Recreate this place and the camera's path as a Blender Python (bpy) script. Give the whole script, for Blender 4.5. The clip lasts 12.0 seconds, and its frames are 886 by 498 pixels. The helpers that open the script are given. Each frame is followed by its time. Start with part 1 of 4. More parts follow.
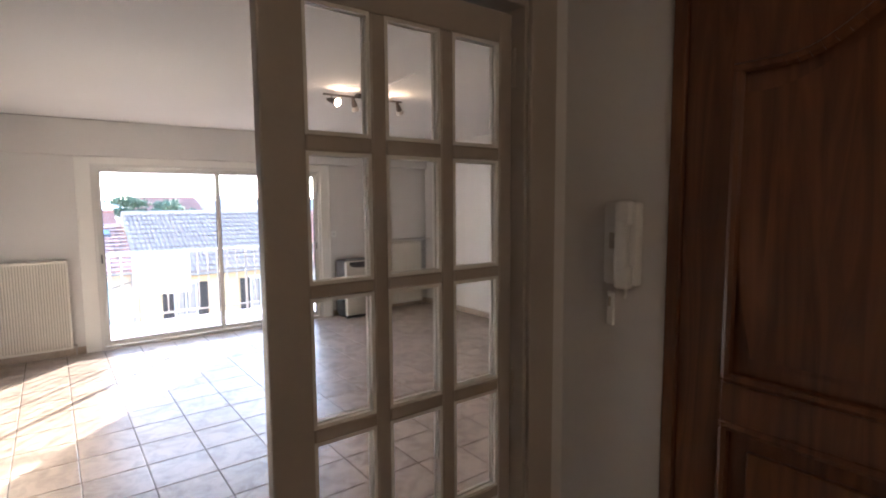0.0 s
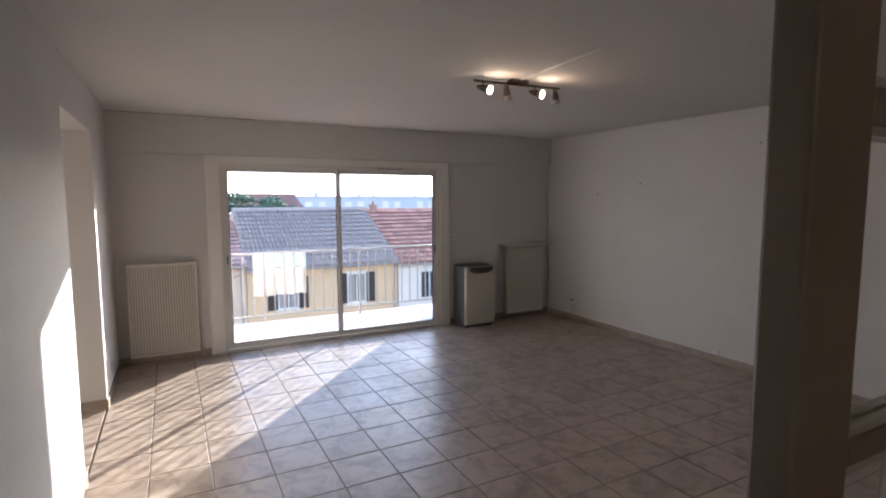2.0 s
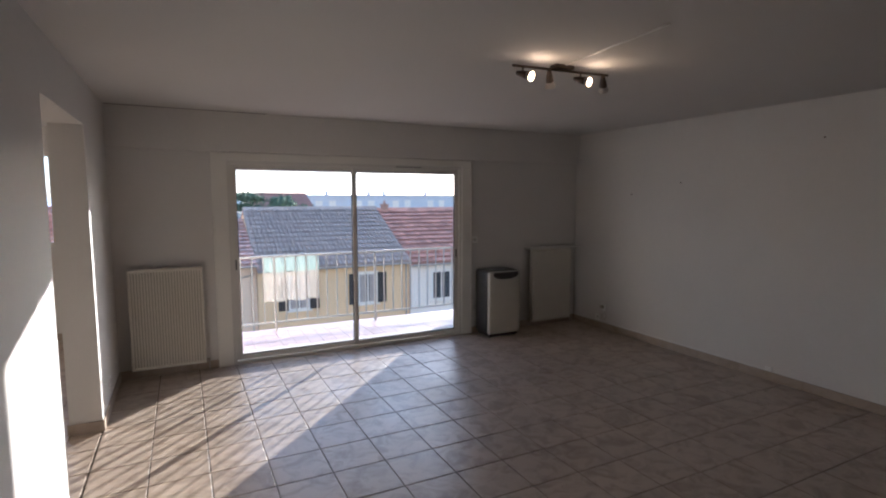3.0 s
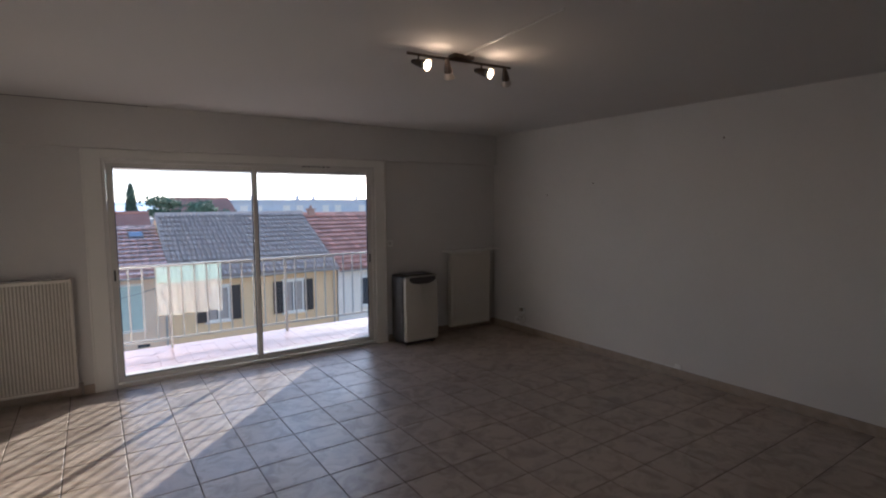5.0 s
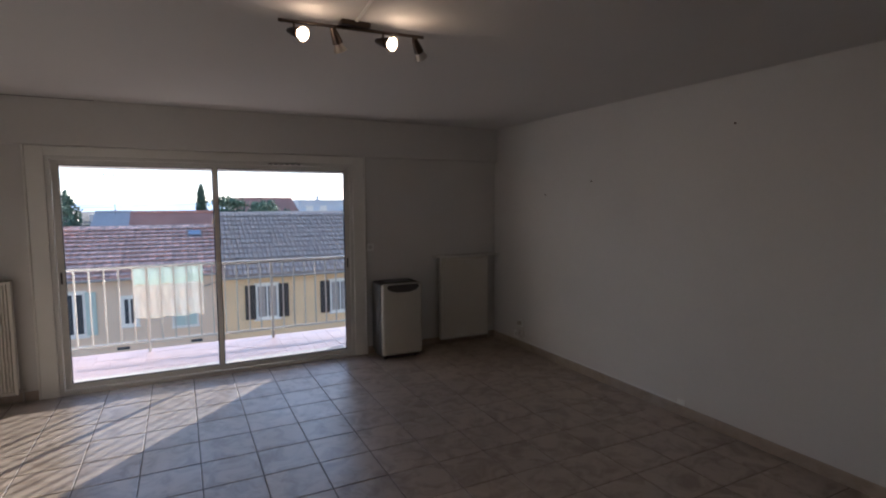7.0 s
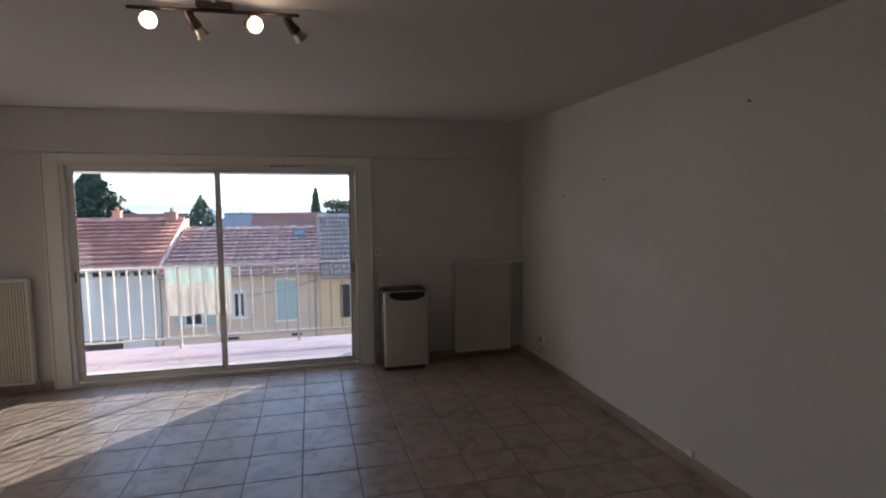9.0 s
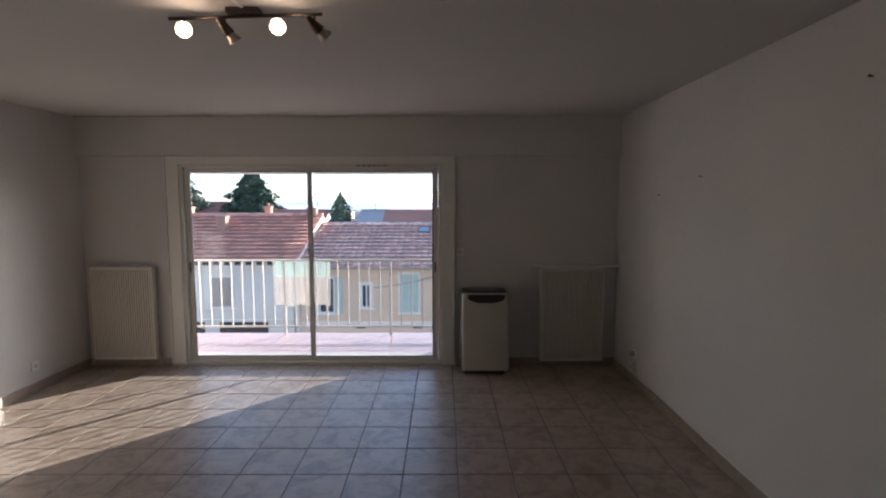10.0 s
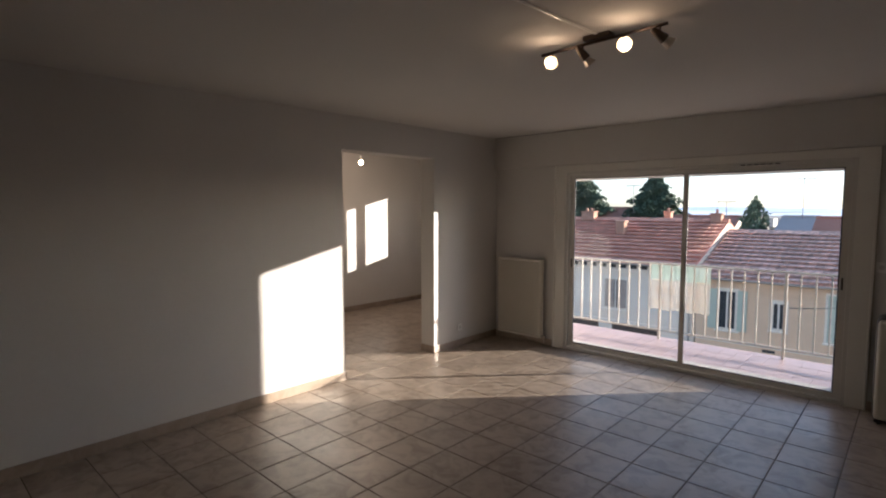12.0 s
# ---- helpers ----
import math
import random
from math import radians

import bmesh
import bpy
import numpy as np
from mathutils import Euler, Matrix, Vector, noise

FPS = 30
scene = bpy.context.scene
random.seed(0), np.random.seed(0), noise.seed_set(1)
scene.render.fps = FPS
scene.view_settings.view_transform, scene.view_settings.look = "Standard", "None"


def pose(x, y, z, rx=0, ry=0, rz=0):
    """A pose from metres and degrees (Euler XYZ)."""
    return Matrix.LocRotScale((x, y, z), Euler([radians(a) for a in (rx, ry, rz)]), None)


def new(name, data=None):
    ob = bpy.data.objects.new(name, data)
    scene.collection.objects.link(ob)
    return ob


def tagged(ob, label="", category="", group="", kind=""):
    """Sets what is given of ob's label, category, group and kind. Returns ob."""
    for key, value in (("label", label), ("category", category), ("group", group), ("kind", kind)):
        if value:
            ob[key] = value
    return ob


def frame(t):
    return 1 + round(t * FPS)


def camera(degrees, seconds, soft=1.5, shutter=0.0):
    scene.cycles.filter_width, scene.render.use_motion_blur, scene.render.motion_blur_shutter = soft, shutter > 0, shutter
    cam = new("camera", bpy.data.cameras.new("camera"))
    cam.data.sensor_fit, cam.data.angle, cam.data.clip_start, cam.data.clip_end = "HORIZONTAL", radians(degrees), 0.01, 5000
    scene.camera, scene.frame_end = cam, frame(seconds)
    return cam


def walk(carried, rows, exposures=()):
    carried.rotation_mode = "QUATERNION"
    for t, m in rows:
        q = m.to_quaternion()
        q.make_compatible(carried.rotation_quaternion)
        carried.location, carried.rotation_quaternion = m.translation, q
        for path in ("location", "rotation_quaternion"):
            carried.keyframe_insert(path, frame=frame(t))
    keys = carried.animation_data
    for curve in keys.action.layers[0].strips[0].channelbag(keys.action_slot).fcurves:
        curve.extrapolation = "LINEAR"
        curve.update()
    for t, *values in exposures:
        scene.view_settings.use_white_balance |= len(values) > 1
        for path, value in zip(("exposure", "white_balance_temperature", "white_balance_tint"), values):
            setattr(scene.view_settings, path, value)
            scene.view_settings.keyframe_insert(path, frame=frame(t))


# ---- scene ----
cam = camera(81.0, 12.0, soft=2.1)
PATH = [
    (0.0, pose(0.609, -6.664, 1.610, 84.64, 0.39, -37.11)),
    (0.5, pose(0.562, -6.542, 1.607, 84.81, -0.06, -30.66)),
    (1.0, pose(0.424, -6.279, 1.614, 84.71, 0.24, -28.53)),
    (1.5, pose(0.454, -6.131, 1.608, 84.94, -0.20, -27.74)),
    (2.0, pose(0.504, -5.888, 1.651, 84.42, 0.10, -27.75)),
    (2.5, pose(0.581, -5.708, 1.662, 84.43, 0.09, -27.08)),
    (3.0, pose(0.571, -5.443, 1.665, 84.32, 0.04, -26.69)),
    (5.0, pose(0.891, -5.321, 1.635, 84.77, 0.32, -34.06)),
    (5.5, pose(1.070, -5.269, 1.614, 84.84, 0.30, -34.10)),
    (6.0, pose(1.318, -5.282, 1.615, 84.93, 0.27, -33.39)),
    (6.5, pose(1.612, -5.253, 1.642, 84.70, 0.06, -32.83)),
    (7.0, pose(1.940, -5.269, 1.630, 84.85, 0.16, -26.87)),
    (9.0, pose(3.073, -5.249, 1.629, 85.09, 0.37, -14.45)),
    (9.5, pose(3.356, -5.190, 1.584, 85.21, 0.30, -10.60)),
    (10.0, pose(3.568, -5.141, 1.646, 84.85, 0.06, -0.01)),
    (10.5, pose(3.710, -5.114, 1.639, 85.10, 0.31, 10.69)),
    (11.0, pose(3.817, -5.144, 1.617, 85.32, 0.11, 21.60)),
    (11.5, pose(3.843, -5.130, 1.624, 85.33, 0.14, 32.17)),
    (12.0, pose(3.928, -5.288, 1.623, 85.47, 0.03, 42.51)),
]
EXPOSURES = [(t, e + 2.2, k, 13) for t, e, k in ((0.0, 2.0, 5220), (0.5, 1.65, 5220), (1.0, 1.28, 5190), (1.5, 0.95, 5140), (2.0, 0.80, 5150), (2.5, 0.28, 5130), (3.0, 0.24, 5140), (5.0, -0.05, 5140), (7.0, -0.08, 5160),
    (9.0, -0.03, 5230), (10.5, 0.05, 5280), (11.0, -0.22, 5400), (11.5, -0.32, 5550), (12.0, -0.32, 5650))]
walk(cam, PATH, EXPOSURES)

# ---- light ----
SUN_WAY = Vector((0.94, 1.0, 0.238)).normalized()
world = bpy.data.worlds.new("world")
scene.world = world
world.use_nodes = True
wn = world.node_tree.nodes
sky = wn.new("ShaderNodeTexSky")
sky.sky_type, sky.sun_disc = "NISHITA", False
sky.sun_elevation, sky.sun_rotation = math.asin(SUN_WAY.z), math.atan2(SUN_WAY.x, SUN_WAY.y)
sky.air_density, sky.dust_density, sky.ozone_density = 0.75, 0.7, 1.2
wn["Background"].inputs["Strength"].default_value = 0.095
haze = wn.new("ShaderNodeHueSaturation")
haze.inputs["Saturation"].default_value = 0.72
world.node_tree.links.new(sky.outputs[0], haze.inputs["Color"])
world.node_tree.links.new(haze.outputs[0], wn["Background"].inputs["Color"])
sun = new("sun", bpy.data.lights.new("sun", "SUN"))
sun.data.energy, sun.data.angle, sun.data.color = 3.7, radians(0.5), (1.0, 0.84, 0.62)
sun.rotation_mode = "QUATERNION"
sun.rotation_quaternion = (-SUN_WAY).to_track_quat("-Z", "Y")


# ---- materials ----
def principled(name, color, rough=0.6, metal=0.0, vary=0.06, scale=3.0, fine=60.0, bump=0.08, dist=0.004, spec=0.5, random_tone=0.0):
    m = bpy.data.materials.new(name)
    m.use_nodes = True
    nt = m.node_tree
    n, l = nt.nodes, nt.links
    b = n["Principled BSDF"]
    b.inputs["Roughness"].default_value, b.inputs["Metallic"].default_value = rough, metal
    b.inputs["Specular IOR Level"].default_value = spec
    co = n.new("ShaderNodeTexCoord")
    big, small = n.new("ShaderNodeTexNoise"), n.new("ShaderNodeTexNoise")
    big.inputs["Scale"].default_value, big.inputs["Detail"].default_value = scale, 6
    small.inputs["Scale"].default_value, small.inputs["Detail"].default_value = fine, 4
    l.new(co.outputs["Object"], big.inputs["Vector"])
    l.new(co.outputs["Object"], small.inputs["Vector"])
    mix = n.new("ShaderNodeMath")
    mix.operation = "MULTIPLY_ADD"
    l.new(small.outputs["Fac"], mix.inputs[0])
    mix.inputs[1].default_value = 0.35
    l.new(big.outputs["Fac"], mix.inputs[2])
    ramp = n.new("ShaderNodeMapRange")
    ramp.inputs["From Min"].default_value, ramp.inputs["From Max"].default_value = 0.4, 0.95
    ramp.inputs["To Min"].default_value, ramp.inputs["To Max"].default_value = 1 - vary, 1 + vary
    l.new(mix.outputs[0], ramp.inputs["Value"])
    hsv = n.new("ShaderNodeHueSaturation")
    hsv.inputs["Color"].default_value = (*color, 1)
    if random_tone:
        info = n.new("ShaderNodeObjectInfo")
        geo = n.new("ShaderNodeNewGeometry")
        add = n.new("ShaderNodeMath")
        add.operation = "ADD"
        l.new(info.outputs["Random"], add.inputs[0])
        l.new(geo.outputs["Random Per Island"], add.inputs[1])
        fr = n.new("ShaderNodeMath")
        fr.operation = "FRACT"
        l.new(add.outputs[0], fr.inputs[0])
        tone = n.new("ShaderNodeMapRange")
        tone.inputs["To Min"].default_value, tone.inputs["To Max"].default_value = 1 - random_tone, 1 + random_tone
        l.new(fr.outputs[0], tone.inputs["Value"])
        mul = n.new("ShaderNodeMath")
        mul.operation = "MULTIPLY"
        l.new(tone.outputs[0], mul.inputs[0])
        l.new(ramp.outputs[0], mul.inputs[1])
        l.new(mul.outputs[0], hsv.inputs["Value"])
    else:
        l.new(ramp.outputs[0], hsv.inputs["Value"])
    l.new(hsv.outputs[0], b.inputs["Base Color"])
    bp = n.new("ShaderNodeBump")
    bp.inputs["Strength"].default_value, bp.inputs["Distance"].default_value = bump, dist
    l.new(small.outputs["Fac"], bp.inputs["Height"])
    l.new(bp.outputs[0], b.inputs["Normal"])
    return m


def ceramic(name, base, dark, rough=0.28):
    """Beige floor tile: cloudy brown marbling, a tone of its own for each tile, duller patches."""
    m = bpy.data.materials.new(name)
    m.use_nodes = True
    n, l = m.node_tree.nodes, m.node_tree.links
    b = n["Principled BSDF"]
    geo, info = n.new("ShaderNodeNewGeometry"), n.new("ShaderNodeObjectInfo")
    off = n.new("ShaderNodeVectorMath")
    off.operation = "MULTIPLY_ADD"
    comb = n.new("ShaderNodeCombineXYZ")
    l.new(info.outputs["Random"], comb.inputs[0])
    l.new(info.outputs["Random"], comb.inputs[2])
    off.inputs[1].default_value = (9, 9, 9)
    l.new(comb.outputs[0], off.inputs[0])
    l.new(geo.outputs["Position"], off.inputs[2])
    cloud = n.new("ShaderNodeTexNoise")
    cloud.inputs["Scale"].default_value, cloud.inputs["Detail"].default_value, cloud.inputs["Roughness"].default_value = 7, 8, 0.62
    cloud.inputs["Distortion"].default_value = 0.8
    l.new(off.outputs[0], cloud.inputs["Vector"])
    ramp = n.new("ShaderNodeValToRGB")
    ramp.color_ramp.elements[0].position, ramp.color_ramp.elements[0].color = 0.36, (*dark, 1)
    ramp.color_ramp.elements[1].position, ramp.color_ramp.elements[1].color = 0.56, (*base, 1)
    l.new(cloud.outputs["Fac"], ramp.inputs[0])
    hsv = n.new("ShaderNodeHueSaturation")
    tone = n.new("ShaderNodeMapRange")
    tone.inputs["To Min"].default_value, tone.inputs["To Max"].default_value = 0.93, 1.06
    l.new(info.outputs["Random"], tone.inputs["Value"])
    l.new(tone.outputs[0], hsv.inputs["Value"])
    l.new(ramp.outputs[0], hsv.inputs["Color"])
    l.new(hsv.outputs[0], b.inputs["Base Color"])
    wear = n.new("ShaderNodeTexNoise")
    wear.inputs["Scale"].default_value, wear.inputs["Detail"].default_value = 2.3, 6
    l.new(geo.outputs["Position"], wear.inputs["Vector"])
    rr = n.new("ShaderNodeMapRange")
    rr.inputs["From Min"].default_value, rr.inputs["From Max"].default_value = 0.3, 0.7
    rr.inputs["To Min"].default_value, rr.inputs["To Max"].default_value = rough, rough + 0.16
    l.new(wear.outputs["Fac"], rr.inputs["Value"])
    l.new(rr.outputs[0], b.inputs["Roughness"])
    b.inputs["Specular IOR Level"].default_value = 0.85
    bp = n.new("ShaderNodeBump")
    bp.inputs["Strength"].default_value, bp.inputs["Distance"].default_value = 0.12, 0.001
    l.new(cloud.outputs["Fac"], bp.inputs["Height"])
    l.new(bp.outputs[0], b.inputs["Normal"])
    return m


def wooden(name, base, dark, rough=0.35, scale=(9, 9, 0.8)):
    m = bpy.data.materials.new(name)
    m.use_nodes = True
    n, l = m.node_tree.nodes, m.node_tree.links
    b = n["Principled BSDF"]
    b.inputs["Roughness"].default_value = rough
    co, mp = n.new("ShaderNodeTexCoord"), n.new("ShaderNodeMapping")
    mp.inputs["Scale"].default_value = scale
    l.new(co.outputs["Object"], mp.inputs["Vector"])
    ns = n.new("ShaderNodeTexNoise")
    ns.inputs["Scale"].default_value, ns.inputs["Detail"].default_value, ns.inputs["Distortion"].default_value = 2.2, 9, 1.6
    l.new(mp.outputs[0], ns.inputs["Vector"])
    ramp = n.new("ShaderNodeValToRGB")
    ramp.color_ramp.elements[0].position, ramp.color_ramp.elements[0].color = 0.32, (*dark, 1)
    ramp.color_ramp.elements[1].position, ramp.color_ramp.elements[1].color = 0.68, (*base, 1)
    l.new(ns.outputs["Fac"], ramp.inputs[0])
    l.new(ramp.outputs[0], b.inputs["Base Color"])
    bp = n.new("ShaderNodeBump")
    bp.inputs["Strength"].default_value, bp.inputs["Distance"].default_value = 0.15, 0.002
    l.new(ns.outputs["Fac"], bp.inputs["Height"])
    l.new(bp.outputs[0], b.inputs["Normal"])
    return m


def glass_mat(name, tint=(1, 1, 1), gloss=0.06, rough=0.0):
    m = bpy.data.materials.new(name)
    m.use_nodes = True
    n, l = m.node_tree.nodes, m.node_tree.links
    n.remove(n["Principled BSDF"])
    tr, gl, mx, lw, pw, ma = (n.new("ShaderNode" + k) for k in ("BsdfTransparent", "BsdfGlossy", "MixShader", "LayerWeight", "Math", "Math"))
    tr.inputs["Color"].default_value = (*tint, 1)
    gl.inputs["Roughness"].default_value = rough
    pw.operation, pw.inputs[1].default_value = "POWER", 5.0
    ma.operation, ma.inputs[1].default_value, ma.inputs[2].default_value = "MULTIPLY_ADD", 0.8, gloss
    lw.inputs["Blend"].default_value = 0.5
    l.new(lw.outputs["Facing"], pw.inputs[0])
    l.new(pw.outputs[0], ma.inputs[0])
    l.new(ma.outputs[0], mx.inputs[0])
    l.new(tr.outputs[0], mx.inputs[1])
    l.new(gl.outputs[0], mx.inputs[2])
    l.new(mx.outputs[0], n["Material Output"].inputs["Surface"])
    return m


def glowing(name, color, strength):
    m = bpy.data.materials.new(name)
    m.use_nodes = True
    q = m.node_tree.nodes["Principled BSDF"]
    q.inputs["Base Color"].default_value = (0.8, 0.8, 0.8, 1)
    q.inputs["Emission Color"].default_value = (*color, 1)
    q.inputs["Emission Strength"].default_value = strength
    return m


paint = principled("wall_paint", (0.60, 0.578, 0.55), 0.75, vary=0.04, scale=1.4, fine=45, bump=0.16, dist=0.003)
ceiling_paint = principled("ceiling_paint", (0.56, 0.54, 0.515), 0.85, vary=0.02, scale=0.8, fine=120, bump=0.1, dist=0.0015)
gloss_paint = principled("gloss_paint", (0.72, 0.70, 0.65), 0.35, vary=0.03, scale=4, fine=70, bump=0.05, dist=0.001)
door_paint = principled("door_paint", (0.36, 0.315, 0.265), 0.4, vary=0.05, scale=5, fine=80, bump=0.06, dist=0.001)
tile = ceramic("floor_tile", (0.44, 0.36, 0.29), (0.29, 0.225, 0.17), 0.30)
grout = principled("grout", (0.095, 0.075, 0.06), 0.9, vary=0.15, scale=6, fine=200)
skirt_mat = ceramic("skirting_tile", (0.34, 0.27, 0.21), (0.27, 0.21, 0.155))
alu = principled("window_paint", (0.62, 0.60, 0.56), 0.38, vary=0.02, scale=5, fine=90, bump=0.03, dist=0.001)
rad_mat = principled("radiator_enamel", (0.70, 0.66, 0.58), 0.35, vary=0.03, scale=5, fine=90, bump=0.02, dist=0.001)
# Paints the shade between radiator flutes; also the grey of small fittings.
groove_shade_grey = principled("groove_shade_warm_grey", (0.42, 0.38, 0.32), 0.5, vary=0.05)
ac_mat = principled("ac_plastic", (0.50, 0.47, 0.40), 0.42, vary=0.03, scale=5, fine=120, bump=0.05, dist=0.001)
ac_dark = principled("ac_dark_plastic", (0.035, 0.03, 0.035), 0.3, vary=0.1, scale=8)
rubber = principled("rubber", (0.03, 0.03, 0.03), 0.7)
white_plastic = principled("white_plastic", (0.72, 0.71, 0.68), 0.35, vary=0.03)
bronze = principled("dark_bronze", (0.10, 0.078, 0.065), 0.35, metal=1.0, vary=0.08, scale=12)
steel = principled("brushed_steel", (0.42, 0.38, 0.34), 0.3, metal=1.0, vary=0.08, scale=12)
brass = principled("dark_brass", (0.30, 0.22, 0.12), 0.3, metal=1.0, vary=0.1, scale=12)
glass = glass_mat("glass", gloss=0.035)
thin_glass = bpy.data.materials.new("thin_glass")
thin_glass.use_nodes = True
tn, tl = thin_glass.node_tree.nodes, thin_glass.node_tree.links
tn.remove(tn["Principled BSDF"])
clear, shine, both = (tn.new("ShaderNode" + k) for k in ("BsdfTransparent", "BsdfGlossy", "MixShader"))
shine.inputs["Roughness"].default_value, both.inputs[0].default_value = 0.02, 0.025
tl.new(clear.outputs[0], both.inputs[1])
tl.new(shine.outputs[0], both.inputs[2])
tl.new(both.outputs[0], tn["Material Output"].inputs["Surface"])
wood = wooden("varnished_walnut", (0.165, 0.062, 0.024), (0.07, 0.025, 0.010), 0.32)
slab_mat = principled("balcony_tile", (0.50, 0.37, 0.37), 0.32, vary=0.1, scale=3, fine=60, bump=0.1)
rail_mat = principled("railing_paint", (0.47, 0.45, 0.42), 0.4, vary=0.06, scale=10)
render_mat = principled("outer_render", (0.55, 0.50, 0.42), 0.9, vary=0.08, scale=0.8, fine=50, bump=0.3)
bulb_on = glowing("lit_bulb", (1.0, 0.66, 0.34), 9)
bulb_off = principled("unlit_bulb", (0.6, 0.55, 0.48), 0.1, metal=0.6)


# ---- building helpers ----
def part(name, bm, material, parent=None, label="", smooth=False):
    me = bpy.data.meshes.new(name)
    bmesh.ops.recalc_face_normals(bm, faces=bm.faces[:])
    bm.to_mesh(me)
    bm.free()
    if smooth:
        me.polygons.foreach_set("use_smooth", [True] * len(me.polygons))
        me.set_sharp_from_angle(angle=radians(38))
    me.materials.append(material)
    ob = new(name, me)
    if parent is not None:
        ob.parent = parent
    if label:
        tagged(ob, label)
    return ob


def add_box(bm, x0, x1, y0, y1, z0, z1, bevel=0.0, seg=2):
    r = bmesh.ops.create_cube(bm, size=1)
    vs = r["verts"]
    for v in vs:
        v.co = Vector(((x0 + x1) / 2 + v.co.x * (x1 - x0), (y0 + y1) / 2 + v.co.y * (y1 - y0), (z0 + z1) / 2 + v.co.z * (z1 - z0)))
    if bevel:
        es = list({e for v in vs for e in v.link_edges})
        bmesh.ops.bevel(bm, geom=es, offset=bevel, segments=seg, profile=0.5, affect="EDGES")


def add_tube(bm, a, b, r0, r1=None, n=10, caps=True):
    a, b = Vector(a), Vector(b)
    m = Matrix.Translation((a + b) / 2) @ (b - a).to_track_quat("Z", "Y").to_matrix().to_4x4()
    bmesh.ops.create_cone(bm, cap_ends=caps, segments=n, radius1=r0, radius2=r0 if r1 is None else r1, depth=(b - a).length, matrix=m)


def add_path(bm, pts, r, n=8):
    for a, b in zip(pts, pts[1:]):
        add_tube(bm, a, b, r, n=n)
    for p in pts[1:-1]:
        bmesh.ops.create_icosphere(bm, subdivisions=1, radius=r * 1.02, matrix=Matrix.Translation(p))


def add_prism(bm, outline, axis, lo, hi):
    """An outline of 2D points drawn out along an axis (0 x, 1 y, 2 z)."""
    def at(p, h):
        q = list(p)
        q.insert(axis, h)
        return bm.verts.new(q)
    a, b = [at(p, lo) for p in outline], [at(p, hi) for p in outline]
    bm.faces.new(a)
    bm.faces.new(b[::-1])
    for i in range(len(a)):
        j = (i + 1) % len(a)
        bm.faces.new((a[i], b[i], b[j], a[j]))


def boxes(name, material, rows, parent=None, label="", bevel=0.0, smooth=False):
    bm = bmesh.new()
    for r in rows:
        add_box(bm, *r, bevel=bevel)
    return part(name, bm, material, parent, label, smooth)


def thing(name, place, label, category, group="", turn=0.0):
    ob = new(name)
    ob.empty_display_size = 0.1
    ob.matrix_basis = pose(*place, 0, 0, turn)
    return tagged(ob, label, category, group)


def structure(ob, label=""):
    return tagged(ob, label, kind="structure")


# ---- the flat: plan ----
W, H = 5.30, 2.475
DOOR_Y = -5.65
HALL_X, HALL_END = 1.757, -8.4
OPEN_Y0, OPEN_Y1, OPEN_Z = -2.372, -1.15, 2.16
WIN_X0, WIN_X1, WIN_Z = 0.975, 3.552, 2.02
WALL_T = 0.45
SIDE_T = 0.20
R2X, R2Y0, R2Y1 = -2.607, -4.0, 1.9

structure(boxes("wall_window", paint, [(-SIDE_T, WIN_X0, 0, 0.1, 0, H + 0.3), (-SIDE_T, WIN_X0 - 0.14, 0.1, WALL_T, -0.3, H + 0.3), (WIN_X1, W + 0.3, 0, 0.1, 0, H + 0.3), (WIN_X1 + 0.14, W + 0.3, 0.1, WALL_T, -0.3, H + 0.3),
    (WIN_X0, WIN_X1, 0, 0.1, WIN_Z, H + 0.3), (WIN_X0 - 0.14, WIN_X1 + 0.14, 0.1, WALL_T, WIN_Z - 0.075, H + 0.3), (WIN_X0 - 0.14, WIN_X1 + 0.14, 0.1, WALL_T, -0.3, 0.0), (-SIDE_T, W + 0.3, 0, 0.1, -0.3, 0.0)]), "white painted wall with the sliding window")
structure(boxes("beam", paint, [(0, W, -0.055, 0, 2.10, H)], bevel=0.004), "white boxed roller shutter beam under the ceiling")
structure(boxes("wall_left", paint, [(-SIDE_T, 0, OPEN_Y1, 0, -0.1, H), (-SIDE_T, 0, HALL_END, OPEN_Y0, -0.1, H), (-SIDE_T, 0, OPEN_Y0, OPEN_Y1, OPEN_Z, H)]), "white painted wall with a wide opening")
structure(boxes("wall_right", paint, [(W, W + 0.2, DOOR_Y - 0.15, 0, -0.1, H)]), "plain white painted long wall")
structure(boxes("wall_back", paint, [(HALL_X, W, DOOR_Y - 0.06, DOOR_Y + 0.05, -0.1, H), (1.70, HALL_X, DOOR_Y - 0.06, DOOR_Y + 0.05, -0.1, H), (0, 1.70, DOOR_Y - 0.03, DOOR_Y + 0.03, 2.15, H)]), "white wall round the glazed doors")
structure(boxes("wall_hall", paint, [(HALL_X, HALL_X + 0.12, -6.02, DOOR_Y - 0.06, -0.1, H), (HALL_X, HALL_X + 0.12, HALL_END, -6.95, -0.1, H), (HALL_X, HALL_X + 0.12, -6.95, -6.02, 2.2, H)]), "off-white hall wall beside the entrance door")
structure(boxes("wall_hall_end", paint, [(-SIDE_T, HALL_X + 0.12, HALL_END - 0.15, HALL_END, -0.1, H)]))
